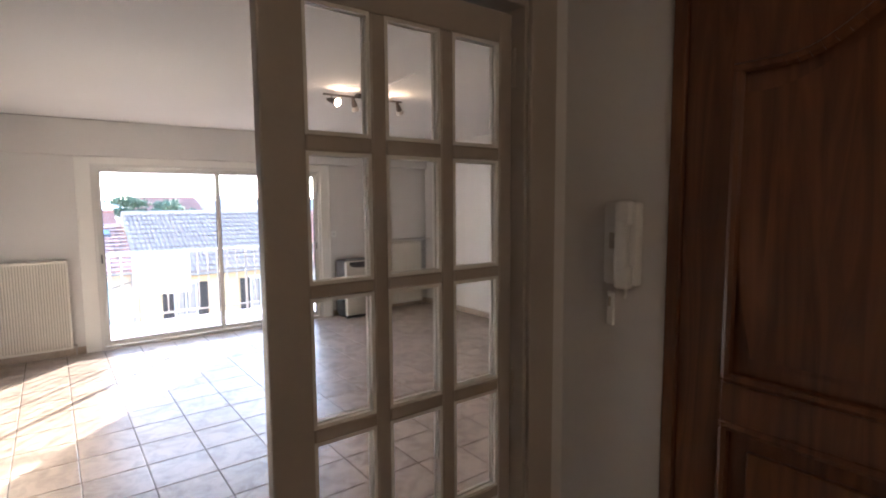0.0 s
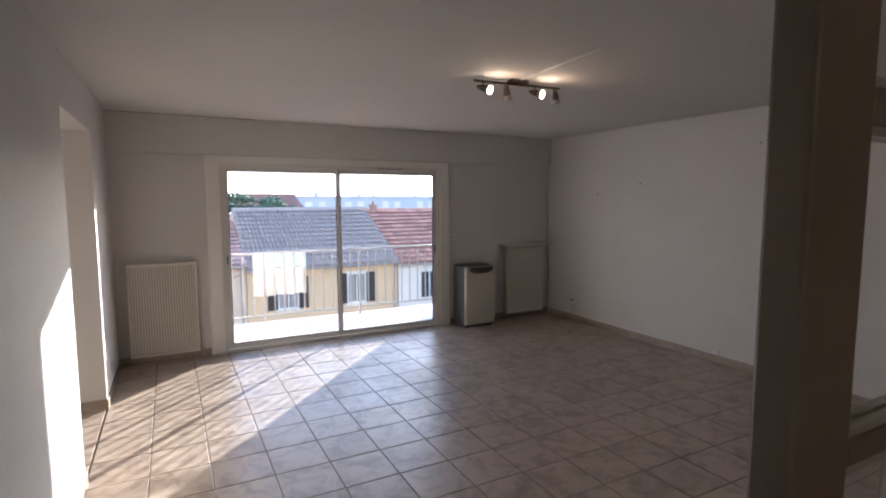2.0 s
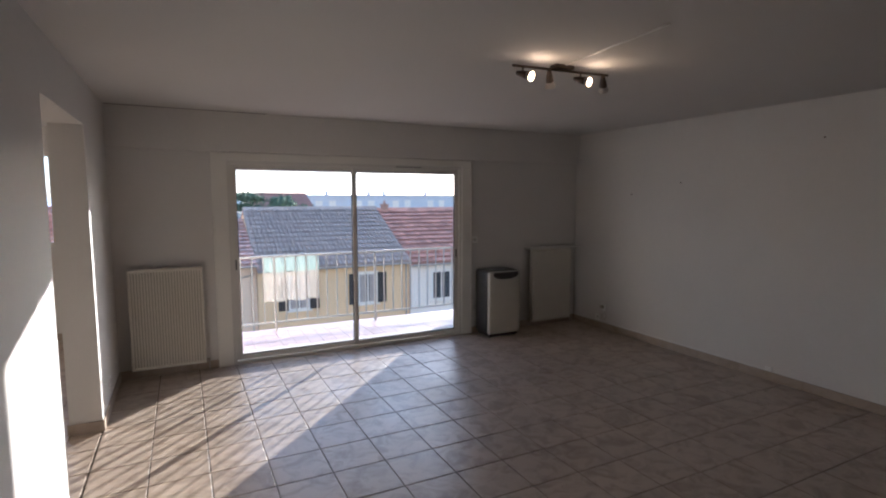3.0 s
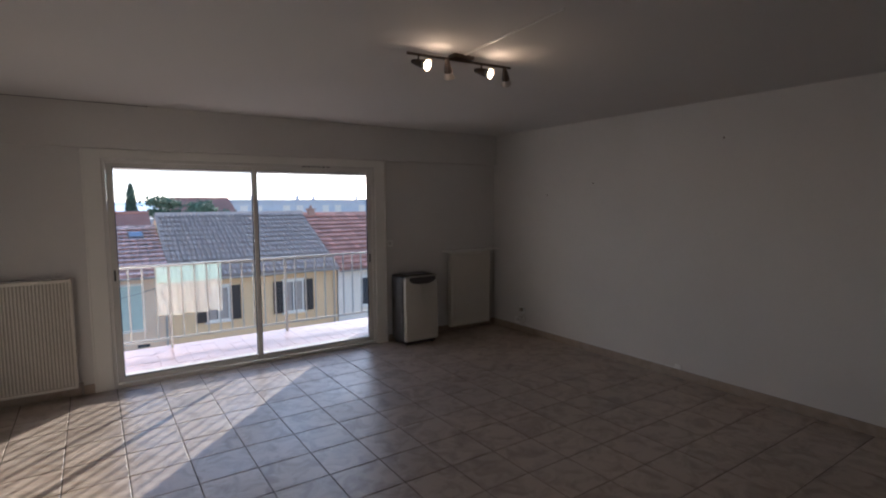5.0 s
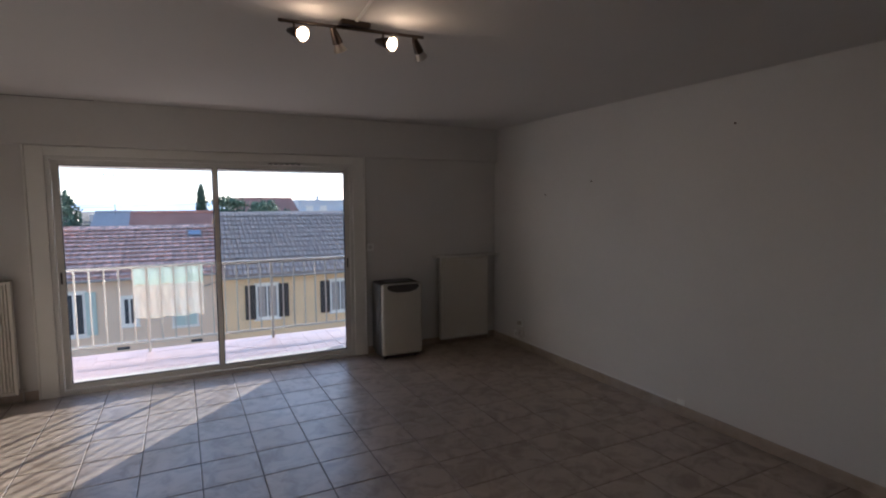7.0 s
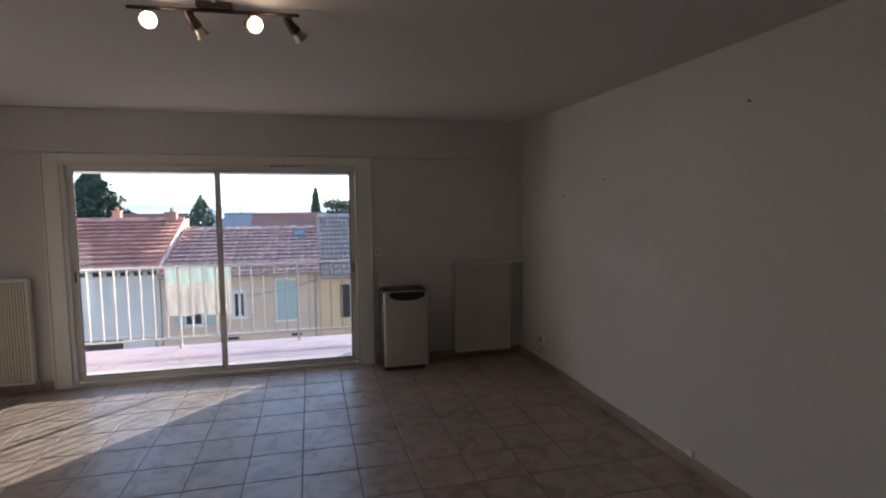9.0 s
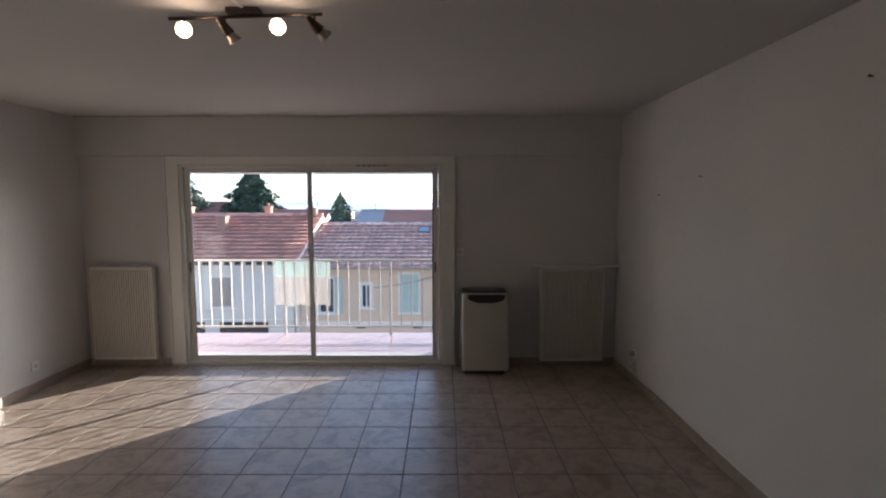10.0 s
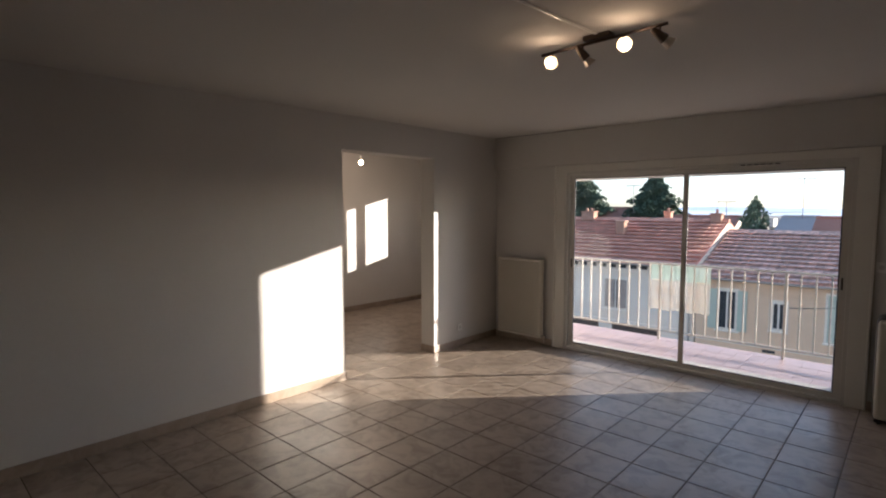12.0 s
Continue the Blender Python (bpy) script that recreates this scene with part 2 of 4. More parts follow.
structure(boxes("wall_bedroom", paint, [(R2X - 0.2, R2X, R2Y0, R2Y1 + 0.3, -0.1, H), (R2X, -SIDE_T, R2Y0 - 0.2, R2Y0, -0.1, H),
    (-SIDE_T, 0.0, WALL_T, R2Y1 + 0.08, -0.1, H)]), "white walls of the small side room")
BX0, BX1, BZ0, BZ1 = -1.30, -0.22, 1.10, 2.18
def holed(name, x0, x1, y0, y1, ox0, ox1, oz0, oz1):
    return structure(boxes(name, paint, [(x0, ox0, y0, y1, -0.1, H), (ox1, x1, y0, y1, -0.1, H), (ox0, ox1, y0, y1, -0.1, oz0), (ox0, ox1, y0, y1, oz1, H)]))


holed("wall_bedroom_window", R2X, -SIDE_T, R2Y1, R2Y1 + 0.08, BX0, BX1, BZ0, BZ1)
holed("wall_bedroom_outer", R2X, -SIDE_T, R2Y1 + 0.08, R2Y1 + 0.3, BX0, -SIDE_T - 0.001, BZ0 - 0.03, BZ1 + 0.09)
structure(boxes("ceiling", ceiling_paint, [(R2X - 0.2, W + 0.3, HALL_END - 0.15, WALL_T - 0.03, H, H + 0.25), (R2X - 0.2, 0.0, WALL_T - 0.03, R2Y1 + 0.3, H, H + 0.25)]), "matt white ceiling")
floor = structure(boxes("floor", grout, [(-SIDE_T, W + 0.2, DOOR_Y - 0.15, 0.0, -0.3, -0.004), (-SIDE_T, HALL_X + 0.12, HALL_END - 0.1, DOOR_Y - 0.15, -0.3, -0.004), (R2X - 0.1, -SIDE_T, R2Y0 - 0.1, R2Y1 + 0.1, -0.3, -0.004)]), "beige stone-look ceramic tiles with dark joints")


def skirting(rows, name="baseboard"):
    bm = bmesh.new()
    for x0, x1, y0, y1 in rows:
        add_box(bm, x0, x1, y0, y1, 0.0, 0.08, bevel=0.003)
    return structure(part(name, bm, skirt_mat), "low brown-beige tile skirting")


S = 0.012
skirting([(0, 0.84, -S, 0), (3.69, W, -S, 0)])
skirting([(0, S, OPEN_Y1, -S), (-SIDE_T, S, OPEN_Y1 - S, OPEN_Y1), (0, S, DOOR_Y + 0.05, OPEN_Y0), (-SIDE_T, S, OPEN_Y0, OPEN_Y0 + S)])
skirting([(W - S, W, DOOR_Y + 0.05, -S), (HALL_X, W - S, DOOR_Y + 0.05, DOOR_Y + 0.05 + S)])
skirting([(R2X, R2X + S, R2Y0, R2Y1), (R2X + S, -SIDE_T - S, R2Y1 - S, R2Y1), (-SIDE_T - S, -SIDE_T, OPEN_Y1, R2Y1), (-SIDE_T - S, -SIDE_T, R2Y0, OPEN_Y0)])
skirting([(HALL_X - S, HALL_X, -6.0, DOOR_Y - 0.06), (0, S, HALL_END, DOOR_Y - 0.03)])

# ---- sliding window ----
win = structure(new("window_1"), "white aluminium sliding glass doors with two panes")
MID = 2.248
boxes("window_frame", alu, [(WIN_X0, WIN_X0 + 0.03, 0.0, 0.09, 0.0, WIN_Z), (WIN_X1 - 0.03, WIN_X1, 0.0, 0.09, 0.0, WIN_Z),
    (WIN_X0 + 0.03, WIN_X1 - 0.03, 0.0, 0.09, 1.99, WIN_Z), (WIN_X0 + 0.03, WIN_X1 - 0.03, 0.0, 0.09, 0.0, 0.032)], win, bevel=0.003)


def sash(name, x0, x1, y0, y1, st0, st1):
    s = boxes(name, alu, [(x0, x0 + st0, y0, y1, 0.034, 1.988), (x1 - st1, x1, y0, y1, 0.034, 1.988),
        (x0 + st0, x1 - st1, y0, y1, 1.951, 1.988), (x0 + st0, x1 - st1, y0, y1, 0.034, 0.079)], win, bevel=0.003)
    g = boxes("pane", glass, [(x0 + st0, x1 - st1, (y0 + y1) / 2 - 0.003, (y0 + y1) / 2 + 0.003, 0.079, 1.951)], s)
    g.visible_shadow = False
    boxes("gasket", ac_dark, [(x0 + st0, x1 - st1, y0 + 0.004, y0 + 0.01, 0.079, 0.089), (x1 - st1 - 0.009, x1 - st1, y0 + 0.004, y0 + 0.01, 0.089, 1.945), (x0 + st0, x0 + st0 + 0.006, y0 + 0.004, y0 + 0.01, 0.089, 1.945), (x0 + st0, x1 - st1, y0 + 0.004, y0 + 0.01, 1.945, 1.951)], s)
    return s


s1 = sash("sash", WIN_X0 + 0.032, MID + 0.02, 0.041, 0.058, 0.05, 0.04)
s2 = sash("sash", MID - 0.02, WIN_X1 - 0.032, 0.022, 0.039, 0.04, 0.05)
boxes("pull", ac_dark, [(1.024, 1.038, 0.034, 0.041, 0.95, 1.05)], s1, "small black finger pull", bevel=0.002)
boxes("pull", ac_dark, [(3.484, 3.498, 0.015, 0.022, 0.95, 1.05)], s2, "small black finger pull", bevel=0.002)
boxes("air_vent", alu, [(2.70, 3.05, -0.014, 0.0, 1.992, 2.014)], win, bevel=0.004)
boxes("vent_slot", ac_dark, [(2.72 + i * 0.053, 2.758 + i * 0.053, -0.0155, -0.0135, 1.998, 2.007) for i in range(6)], win)
boxes("air_vent", alu, [(2.03, 2.13, -0.012, 0.0, 1.994, 2.012)], win, bevel=0.004)
structure(boxes("window_casing", gloss_paint, [(0.85, WIN_X0 - 0.002, -0.016, 0, 0, 2.095), (WIN_X1 + 0.002, 3.672, -0.016, 0, 0, 2.095), (WIN_X0 - 0.002, WIN_X1 + 0.002, -0.016, 0, 2.022, 2.095)], bevel=0.003), "white painted window casing")
structure(boxes("trim", gloss_paint, [(0.833, 0.849, -0.026, 0, 0, 2.098), (3.673, 3.689, -0.026, 0, 0, 2.098)], bevel=0.004))

# ---- side room window ----
bw = structure(new("window_2"), "white casement window with two sashes")
BY = R2Y1 + 0.005
BM = -0.70
boxes("window_frame", alu, [(BX0, BX0 + 0.04, BY, BY + 0.06, BZ0, BZ1), (BX1 - 0.04, BX1, BY, BY + 0.06, BZ0, BZ1), (BX0 + 0.04, BX1 - 0.04, BY, BY + 0.06, BZ0, BZ0 + 0.05),
    (BX0 + 0.04, BX1 - 0.04, BY, BY + 0.06, BZ1 - 0.05, BZ1), (BM - 0.062, BM + 0.062, BY, BY + 0.06, BZ0 + 0.05, BZ1 - 0.05)], bw)
for a, b in ((BX0 + 0.04, BM - 0.062), (BM + 0.062, BX1 - 0.04)):
    boxes("pane", glass, [(a, b, BY + 0.028, BY + 0.032, BZ0 + 0.05, BZ1 - 0.05)], bw).visible_shadow = False


# ---- glazed double doors ----
def glazed_leaf(name, width, place, turn, label, knob):
    """A leaf with its hinge at x = 0 and its free edge at x = width."""
    t = 0.036
    leaf = tagged(thing(name, place, label, "door", turn=turn), kind="structure")
    top, st = 2.085, 0.09
    tops = [2.008, 1.711, 1.409, 1.10, 0.797]
    bots = [1.744, 1.437, 1.13, 0.828, 0.50]
    hs = 0.042
    boxes("stile", door_paint, [(width - st, width, -t / 2, t / 2, 0.006, top)], leaf, bevel=0.004)
    boxes("stile", door_paint, [(0, hs, -t / 2, t / 2, 0.006, top)], leaf, bevel=0.004)
    boxes("rail", door_paint, [(hs, width - st, -t / 2, t / 2, 2.008, top)], leaf, bevel=0.003)
    boxes("rail", door_paint, [(hs, width - st, -t / 2, t / 2, 0.006, 0.13)], leaf, bevel=0.003)
    boxes("rail", door_paint, [(hs, width - st, -t / 2, t / 2, 0.43, 0.50)], leaf, bevel=0.003)
    boxes("panel", door_paint, [(hs, width - st, -0.009, 0.009, 0.13, 0.43)], leaf)
    boxes("panel_field", door_paint, [(hs + 0.04, width - st - 0.04, -0.014, 0.014, 0.17, 0.39)], leaf, bevel=0.005)
    span = width - st - hs
    bar = 0.037
    pw = (span - 2 * bar) / 3
    for i in (1, 2):
        x = hs + i * pw + (i - 1) * bar
        boxes("muntin", door_paint, [(x, x + bar, -t / 2 + 0.002, t / 2 - 0.002, 0.50, 2.008)], leaf, bevel=0.005)
    for k in range(4):
        for i in range(3):
            x = hs + i * (pw + bar)
            boxes("glazing_bar", door_paint, [(x, x + pw, -t / 2 + 0.002, t / 2 - 0.002, tops[k + 1], bots[k])], leaf, bevel=0.005)
    for k in range(5):
        for i in range(3):
            x = hs + i * (pw + bar)
            boxes("pane", thin_glass, [(x, x + pw, -0.002, 0.002, bots[k], tops[k])], leaf).visible_shadow = False
            r = 0.008
            bm = bmesh.new()
            for sgn in (-1, 1):
                y0, y1 = sorted((sgn * 0.003, sgn * 0.013))
                add_box(bm, x, x + r, y0, y1, bots[k], tops[k])
                add_box(bm, x + pw - r, x + pw, y0, y1, bots[k], tops[k])
                add_box(bm, x + r, x + pw - r, y0, y1, tops[k] - r, tops[k])
                add_box(bm, x + r, x + pw - r, y0, y1, bots[k], bots[k] + r)
            part("glazing_bead", bm, gloss_paint, leaf)
    if knob:
        for sgn in (-1, 1):
            bm = bmesh.new()
            x = width - 0.055
            add_box(bm, x - 0.018, x + 0.018, *sorted((sgn * t / 2, sgn * (t / 2 + 0.005))), 0.93, 1.15, bevel=0.002)
            add_tube(bm, (x, sgn * t / 2, 1.10), (x, sgn * (t / 2 + 0.05), 1.10), 0.009)
            add_path(bm, [(x, sgn * (t / 2 + 0.048), 1.10), (x - 0.05, sgn * (t / 2 + 0.05), 1.103), (x - 0.11, sgn * (t / 2 + 0.045), 1.097)], 0.009)
            part("door_handle", bm, brass, leaf, "dark brass lever handle", smooth=True)
    for z in (0.25, 1.1, 1.95):
        bm = bmesh.new()
        add_tube(bm, (-0.006, t / 2 + 0.004, z - 0.05), (-0.006, t / 2 + 0.004, z + 0.05), 0.007)
        part("hinge", bm, door_paint, leaf, smooth=True)
    return leaf


glazed_leaf("door_1", 0.657, (1.590, DOOR_Y, 0), 180, "closed beige-painted door leaf with fifteen small glass panes", False)
glazed_leaf("door_2", 0.71, (0.036, DOOR_Y + 0.045, 0), 90, "open beige-painted glazed door leaf folded against the wall", True)
structure(boxes("door_frame", door_paint, [(1.595, 1.645, -5.71, -5.595, 0, 2.125), (0.0, 0.028, -5.71, -5.61, 0, 2.125), (0.028, 1.595, -5.71, -5.595, 2.095, 2.125),
    (1.605, 1.70, -5.725, -5.711, 0, 2.18), (0.0, 1.605, -5.725, -5.711, 2.11, 2.18), (1.645, 1.70, -5.71, -5.60, 0, 2.15)], bevel=0.003), "beige-painted door frame with moulded architrave")

# ---- entrance door ----
ent = tagged(thing("door_3", (HALL_X, -6.02, 0), "closed varnished dark walnut entrance door with carved panels", "door"), kind="structure")
EW = 0.93
boxes("leaf", wood, [(0.02, 0.06, -EW + 0.03, -0.03, 0.005, 2.17)], ent)
boxes("stile", wood, [(0.0, 0.02, -0.13, -0.03, 0.005, 2.17)], ent, bevel=0.004)
boxes("stile", wood, [(0.0, 0.02, -EW + 0.03, -EW + 0.11, 0.005, 2.17)], ent, bevel=0.004)
boxes("rail", wood, [(0.0, 0.02, -EW + 0.11, -0.13, 1.125, 1.215)], ent, bevel=0.004)
boxes("rail", wood, [(0.0, 0.02, -EW + 0.11, -0.13, 0.005, 0.2)], ent, bevel=0.004)
boxes("door_jamb", wood, [(-0.012, 0.11, -0.03, -0.0, 0.0, 2.2), (-0.012, 0.11, -EW, -EW + 0.03, 0.0, 2.2), (-0.012, 0.11, -EW + 0.03, -0.03, 2.172, 2.2)], ent, bevel=0.003)


def crest(s):
    """Height of the curved top of the upper panel across its width, s from 0 to 1."""
    d = abs(s - 0.5) * 2
    return 1.885 + 0.11 * (0.5 + 0.5 * math.cos(math.pi * min(1, d / 0.72)))


def crest_band(grow, lift):
    bm = bmesh.new()
    y0, y1, n = -0.13 - grow, -EW + 0.11 + grow, 36
    pts = [(y0 + (y1 - y0) * i / n, crest(i / n) - lift) for i in range(n + 1)]
    return bm, pts


bm, pts = crest_band(0, 0)
add_prism(bm, [(-0.13, 2.17), *pts, (-EW + 0.11, 2.17)], 0, 0.0, 0.02)
part("top_rail", bm, wood, ent)
bm, pts = crest_band(0, 0)
for (ya, za), (yb, zb) in zip(pts, pts[1:]):
    add_tube(bm, (0.004, ya, za - 0.008), (0.004, yb, zb - 0.008), 0.012, n=6)
for y in (-0.138, -EW + 0.118):
    add_tube(bm, (0.004, y, 1.215), (0.004, y, 1.87), 0.012, n=8)
add_tube(bm, (0.004, -0.13, 1.223), (0.004, -EW + 0.11, 1.223), 0.012, n=8)
part("moulding", bm, wood, ent, smooth=True)
bm, pts = crest_band(-0.055, 0.06)
add_prism(bm, [(-0.185, 1.275), *pts, (-EW + 0.165, 1.275)], 0, 0.004, 0.02)
part("panel", bm, wood, ent)
bm = bmesh.new()
add_box(bm, 0.004, 0.02, -EW + 0.165, -0.185, 0.255, 1.07, bevel=0.004)
part("panel", bm, wood, ent)
bm = bmesh.new()
for y in (-0.138, -EW + 0.118):
    add_tube(bm, (0.004, y, 0.2), (0.004, y, 1.125), 0.012, n=8)
for z in (0.208, 1.117):
    add_tube(bm, (0.004, -0.13, z), (0.004, -EW + 0.11, z), 0.012, n=8)
part("moulding", bm, wood, ent, smooth=True)

# ---- interphone ----
phone = thing("interphone", (HALL_X, -5.905, 1.397), "white wall interphone handset with a hook switch on the hall wall", "interphone")
bm = bmesh.new()
add_box(bm, -0.03, 0.0, -0.05, 0.045, 0.0, 0.205, bevel=0.008)
part("base", bm, white_plastic, phone, smooth=True)
bm = bmesh.new()
add_box(bm, -0.062, -0.031, -0.047, -0.005, 0.15, 0.21, bevel=0.01)
add_box(bm, -0.062, -0.031, -0.047, -0.005, -0.005, 0.055, bevel=0.01)
add_box(bm, -0.066, -0.044, -0.043, -0.009, 0.04, 0.165, bevel=0.008)
part("handset", bm, white_plastic, phone, smooth=True)
boxes("speaker_slot", groove_shade_grey, [(-0.0315, -0.0302, 0.012, 0.026, 0.09, 0.13)], phone)
bm = bmesh.new()
add_path(bm, [(-0.02, -0.02, 0.0), (-0.024, -0.018, -0.03), (-0.02, -0.015, -0.01)], 0.003)
part("cord", bm, white_plastic, phone)
hook = thing("key_hook", (HALL_X, -5.868, 1.285), "small white key hook plate below the interphone", "hook")
boxes("plate", white_plastic, [(-0.008, 0, -0.011, 0.011, 0.0, 0.085)], hook, bevel=0.002)
boxes("slot", groove_shade_grey, [(-0.0095, -0.008, -0.004, 0.004, 0.05, 0.075)], hook)


# ---- radiators ----
def radiator(name, x0, x1, z0, z1, label):
    w, h = x1 - x0, z1 - z0
    r = thing(name, (x0, 0, z0), label, "radiator")
    # Shade between the flutes is put into this panel's darker colour.
    boxes("back_panel", groove_shade_grey, [(0.01, w - 0.01, -0.085, -0.05, 0.01, h - 0.01)], r, bevel=0.006)
    boxes("frame", rad_mat, [(0, 0.022, -0.108, -0.04, 0, h), (w - 0.022, w, -0.108, -0.04, 0, h), (0.022, w - 0.022, -0.108, -0.04, h - 0.03, h), (0.022, w - 0.022, -0.108, -0.04, 0, 0.025)], r, bevel=0.005)
    n = 22 if w < 0.6 else 24
    p = (w - 0.05) / n
    for i in range(n):
        x = 0.025 + p * (i + 0.5)
        bm = bmesh.new()
        add_prism(bm, [(x - p * 0.32, -0.085), (x - p * 0.22, -0.103), (x + p * 0.22, -0.103), (x + p * 0.32, -0.085)], 2, 0.028, h - 0.032)
        part("flute", bm, rad_mat, r)
    for x in (0.08, w - 0.11):
        boxes("bracket", rad_mat, [(x, x + 0.03, -0.05, 0.0, h - 0.12, h - 0.06)], r)
    bm = bmesh.new()
    s = w + 0.015
    add_path(bm, [(w - 0.03, -0.07, 0.02), (s + 0.01, -0.07, 0.02), (s + 0.015, -0.07, -z0 + 0.005)], 0.008)
    add_tube(bm, (w, -0.07, 0.02), (w + 0.035, -0.07, 0.02), 0.013)
    part("valve", bm, steel, r, smooth=True)
    return r


radiator("radiator", 0.107, 0.72, 0.093, 1.018, "cream steel panel radiator with vertical flutes")
radiator("radiator", 4.53, 5.15, 0.07, 1.0, "cream steel panel radiator under a narrow shelf")
shelf = thing("radiator_shelf", (4.47, 0, 1.01), "narrow white shelf above the radiator", "shelf")
boxes("board", gloss_paint, [(0, 0.83, -0.13, 0.0, 0, 0.018)], shelf, bevel=0.003)

# ---- air conditioner ----
ac = thing("portable_air_conditioner", (3.735, -0.335, 0), "cream plastic portable air conditioner with a black control recess", "air conditioner", turn=0)
bm = bmesh.new()
add_box(bm, 0.012, 0.46, 0.0, 0.06, 0.04, 0.795, bevel=0.029, seg=4)
part("front_panel", bm, ac_mat, ac, smooth=True)
bm = bmesh.new()
add_box(bm, 0.0, 0.452, 0.045, 0.32, 0.045, 0.80, bevel=0.035, seg=4)
part("body", bm, principled("ac_grey_plastic", (0.03, 0.028, 0.028), 0.5), ac, "darker grey rear body", smooth=True)
bm = bmesh.new()
add_prism(bm, [(0.07, 0.782), (0.41, 0.782), (0.415, 0.745), (0.38, 0.72), (0.31, 0.702), (0.17, 0.702), (0.10, 0.72), (0.065, 0.745)], 1, -0.005, 0.03)
part("control_recess", bm, ac_dark, ac, "glossy black rounded recess", smooth=True)
boxes("louvre", ac_dark, [(0.09, 0.35, 0.08, 0.27, 0.8005, 0.805)], ac)
boxes("base", ac_dark, [(0.02, 0.42, 0.01, 0.28, 0.02, 0.05)], ac, bevel=0.006)
for x in (0.05, 0.39):
    for y in (0.05, 0.25):
        bm = bmesh.new()
        add_tube(bm, (x - 0.012, y, 0.02), (x + 0.012, y, 0.02), 0.02, n=12)
        part("castor", bm, rubber, ac)

# ---- wall fittings ----
def socket(name, place, turn, label):
    s = thing(name, place, label, "socket", turn=turn)
    boxes("plate", white_plastic, [(-0.04, 0.04, -0.01, 0, -0.04, 0.04)], s, bevel=0.003)
    bm = bmesh.new()
    add_tube(bm, (0, -0.0115, 0), (0, -0.004, 0), 0.02, n=16)
    part("outlet", bm, principled(name + "_grey", (0.5, 0.49, 0.46), 0.4), s)
    return s


socket("socket", (W, -0.57, 0.28), -90, "small white socket low on the long wall by the radiator")
socket("aerial_socket", (W, -0.48, 0.14), -90, "small white aerial socket low on the wall")
socket("socket", (0, -0.72, 0.225), 90, "small white socket low on the wall near the opening")
socket("light_switch", (3.735, 0, 1.155), 0, "small cream switch beside the window")
bm = bmesh.new()
add_path(bm, [(W - 0.006, -0.57, 0.24), (W - 0.007, -0.62, 0.13), (W - 0.008, -0.72, 0.094), (W - 0.008, -2.65, 0.09)], 0.0035)
plug = thing("plug", (W - 0.012, -0.57, 0.28), "small dark grey plug pushed into the low socket", "plug")
boxes("body", groove_shade_grey, [(-0.035, 0.0, -0.018, 0.018, -0.015, 0.025)], plug, bevel=0.004)
cable = part("cable", bm, white_plastic)
for k, (y, z, r) in enumerate(((-0.60, 0.17, 0.045), (-0.53, 0.16, 0.035))):
    bm = bmesh.new()
    add_path(bm, [(W - 0.010 - 0.004 * (i % 2), y + r * 0.7 * math.cos(2 * math.pi * i / 12 + k), z + r * math.sin(2 * math.pi * i / 12 + k)) for i in range(12)], 0.0025, n=6)
    tagged(part("cable", bm, groove_shade_grey), "thin grey cable coiled below the low socket", "cable")
tagged(cable, "thin white cable running along the skirting", "cable")
outlet = thing("phone_outlet", (W - 0.012, -2.67, 0.11), "tiny white outlet with a cable end on the skirting", "outlet")
boxes("plate", white_plastic, [(-0.012, 0.0, -0.03, 0.03, -0.022, 0.022)], outlet, bevel=0.003)

for y, z in ((-1.645, 1.815), (-3.0, 2.15), (-0.98, 1.70)):
    nail = thing("nail", (W, y, z), "small dark nail standing out of the white wall", "nail", "nails")
    bm = bmesh.new()
    add_tube(bm, (0, 0, 0), (-0.014, 0, 0.002), 0.003, n=8)
    add_tube(bm, (-0.014, 0, 0.002), (-0.017, 0, 0.002), 0.007, n=10)
    part("head", bm, bronze, nail)
structure(boxes("trim", ac_dark, [(0.01, 1.35, -0.0575, -0.0555, H - 0.004, H)]), "dark hairline gap between beam and ceiling")
# Strip stands in for the shadow line of the gap at the casing.
structure(boxes("trim", groove_shade_grey, [(3.690, 3.698, -0.012, 0, 0.09, 2.098)]), "thin strip coloured as the shaded gap beside the casing")

# ---- ceiling lamps ----
la, lb = Vector((2.37, -2.79, 2.447)), Vector((3.056, -2.856, 2.443))
lamp = thing("ceiling_spot_bar", (la + lb) / 2, "dark bronze ceiling bar with four swivel spotlights, two lit", "ceiling lamp")
mid = (la + lb) / 2
ux = (lb - la).normalized()
bm = bmesh.new()
add_tube(bm, la - mid, lb - mid, 0.008)
part("bar", bm, bronze, lamp, smooth=True)
bm = bmesh.new()
add_box(bm, -0.07, 0.07, -0.035, 0.035, 0.006, H - mid.z, bevel=0.004)
add_tube(bm, (0, 0, 0), (0, 0, 0.01), 0.008)
part("canopy", bm, bronze, lamp, smooth=True)
SPOTS = [(0.10, (0.38, -0.85, -0.32), True), (0.37, (0.45, 0.45, -0.75), False), (0.70, (0.38, -0.85, -0.30), True), (0.95, (0.6, 0.55, -0.6), False)]
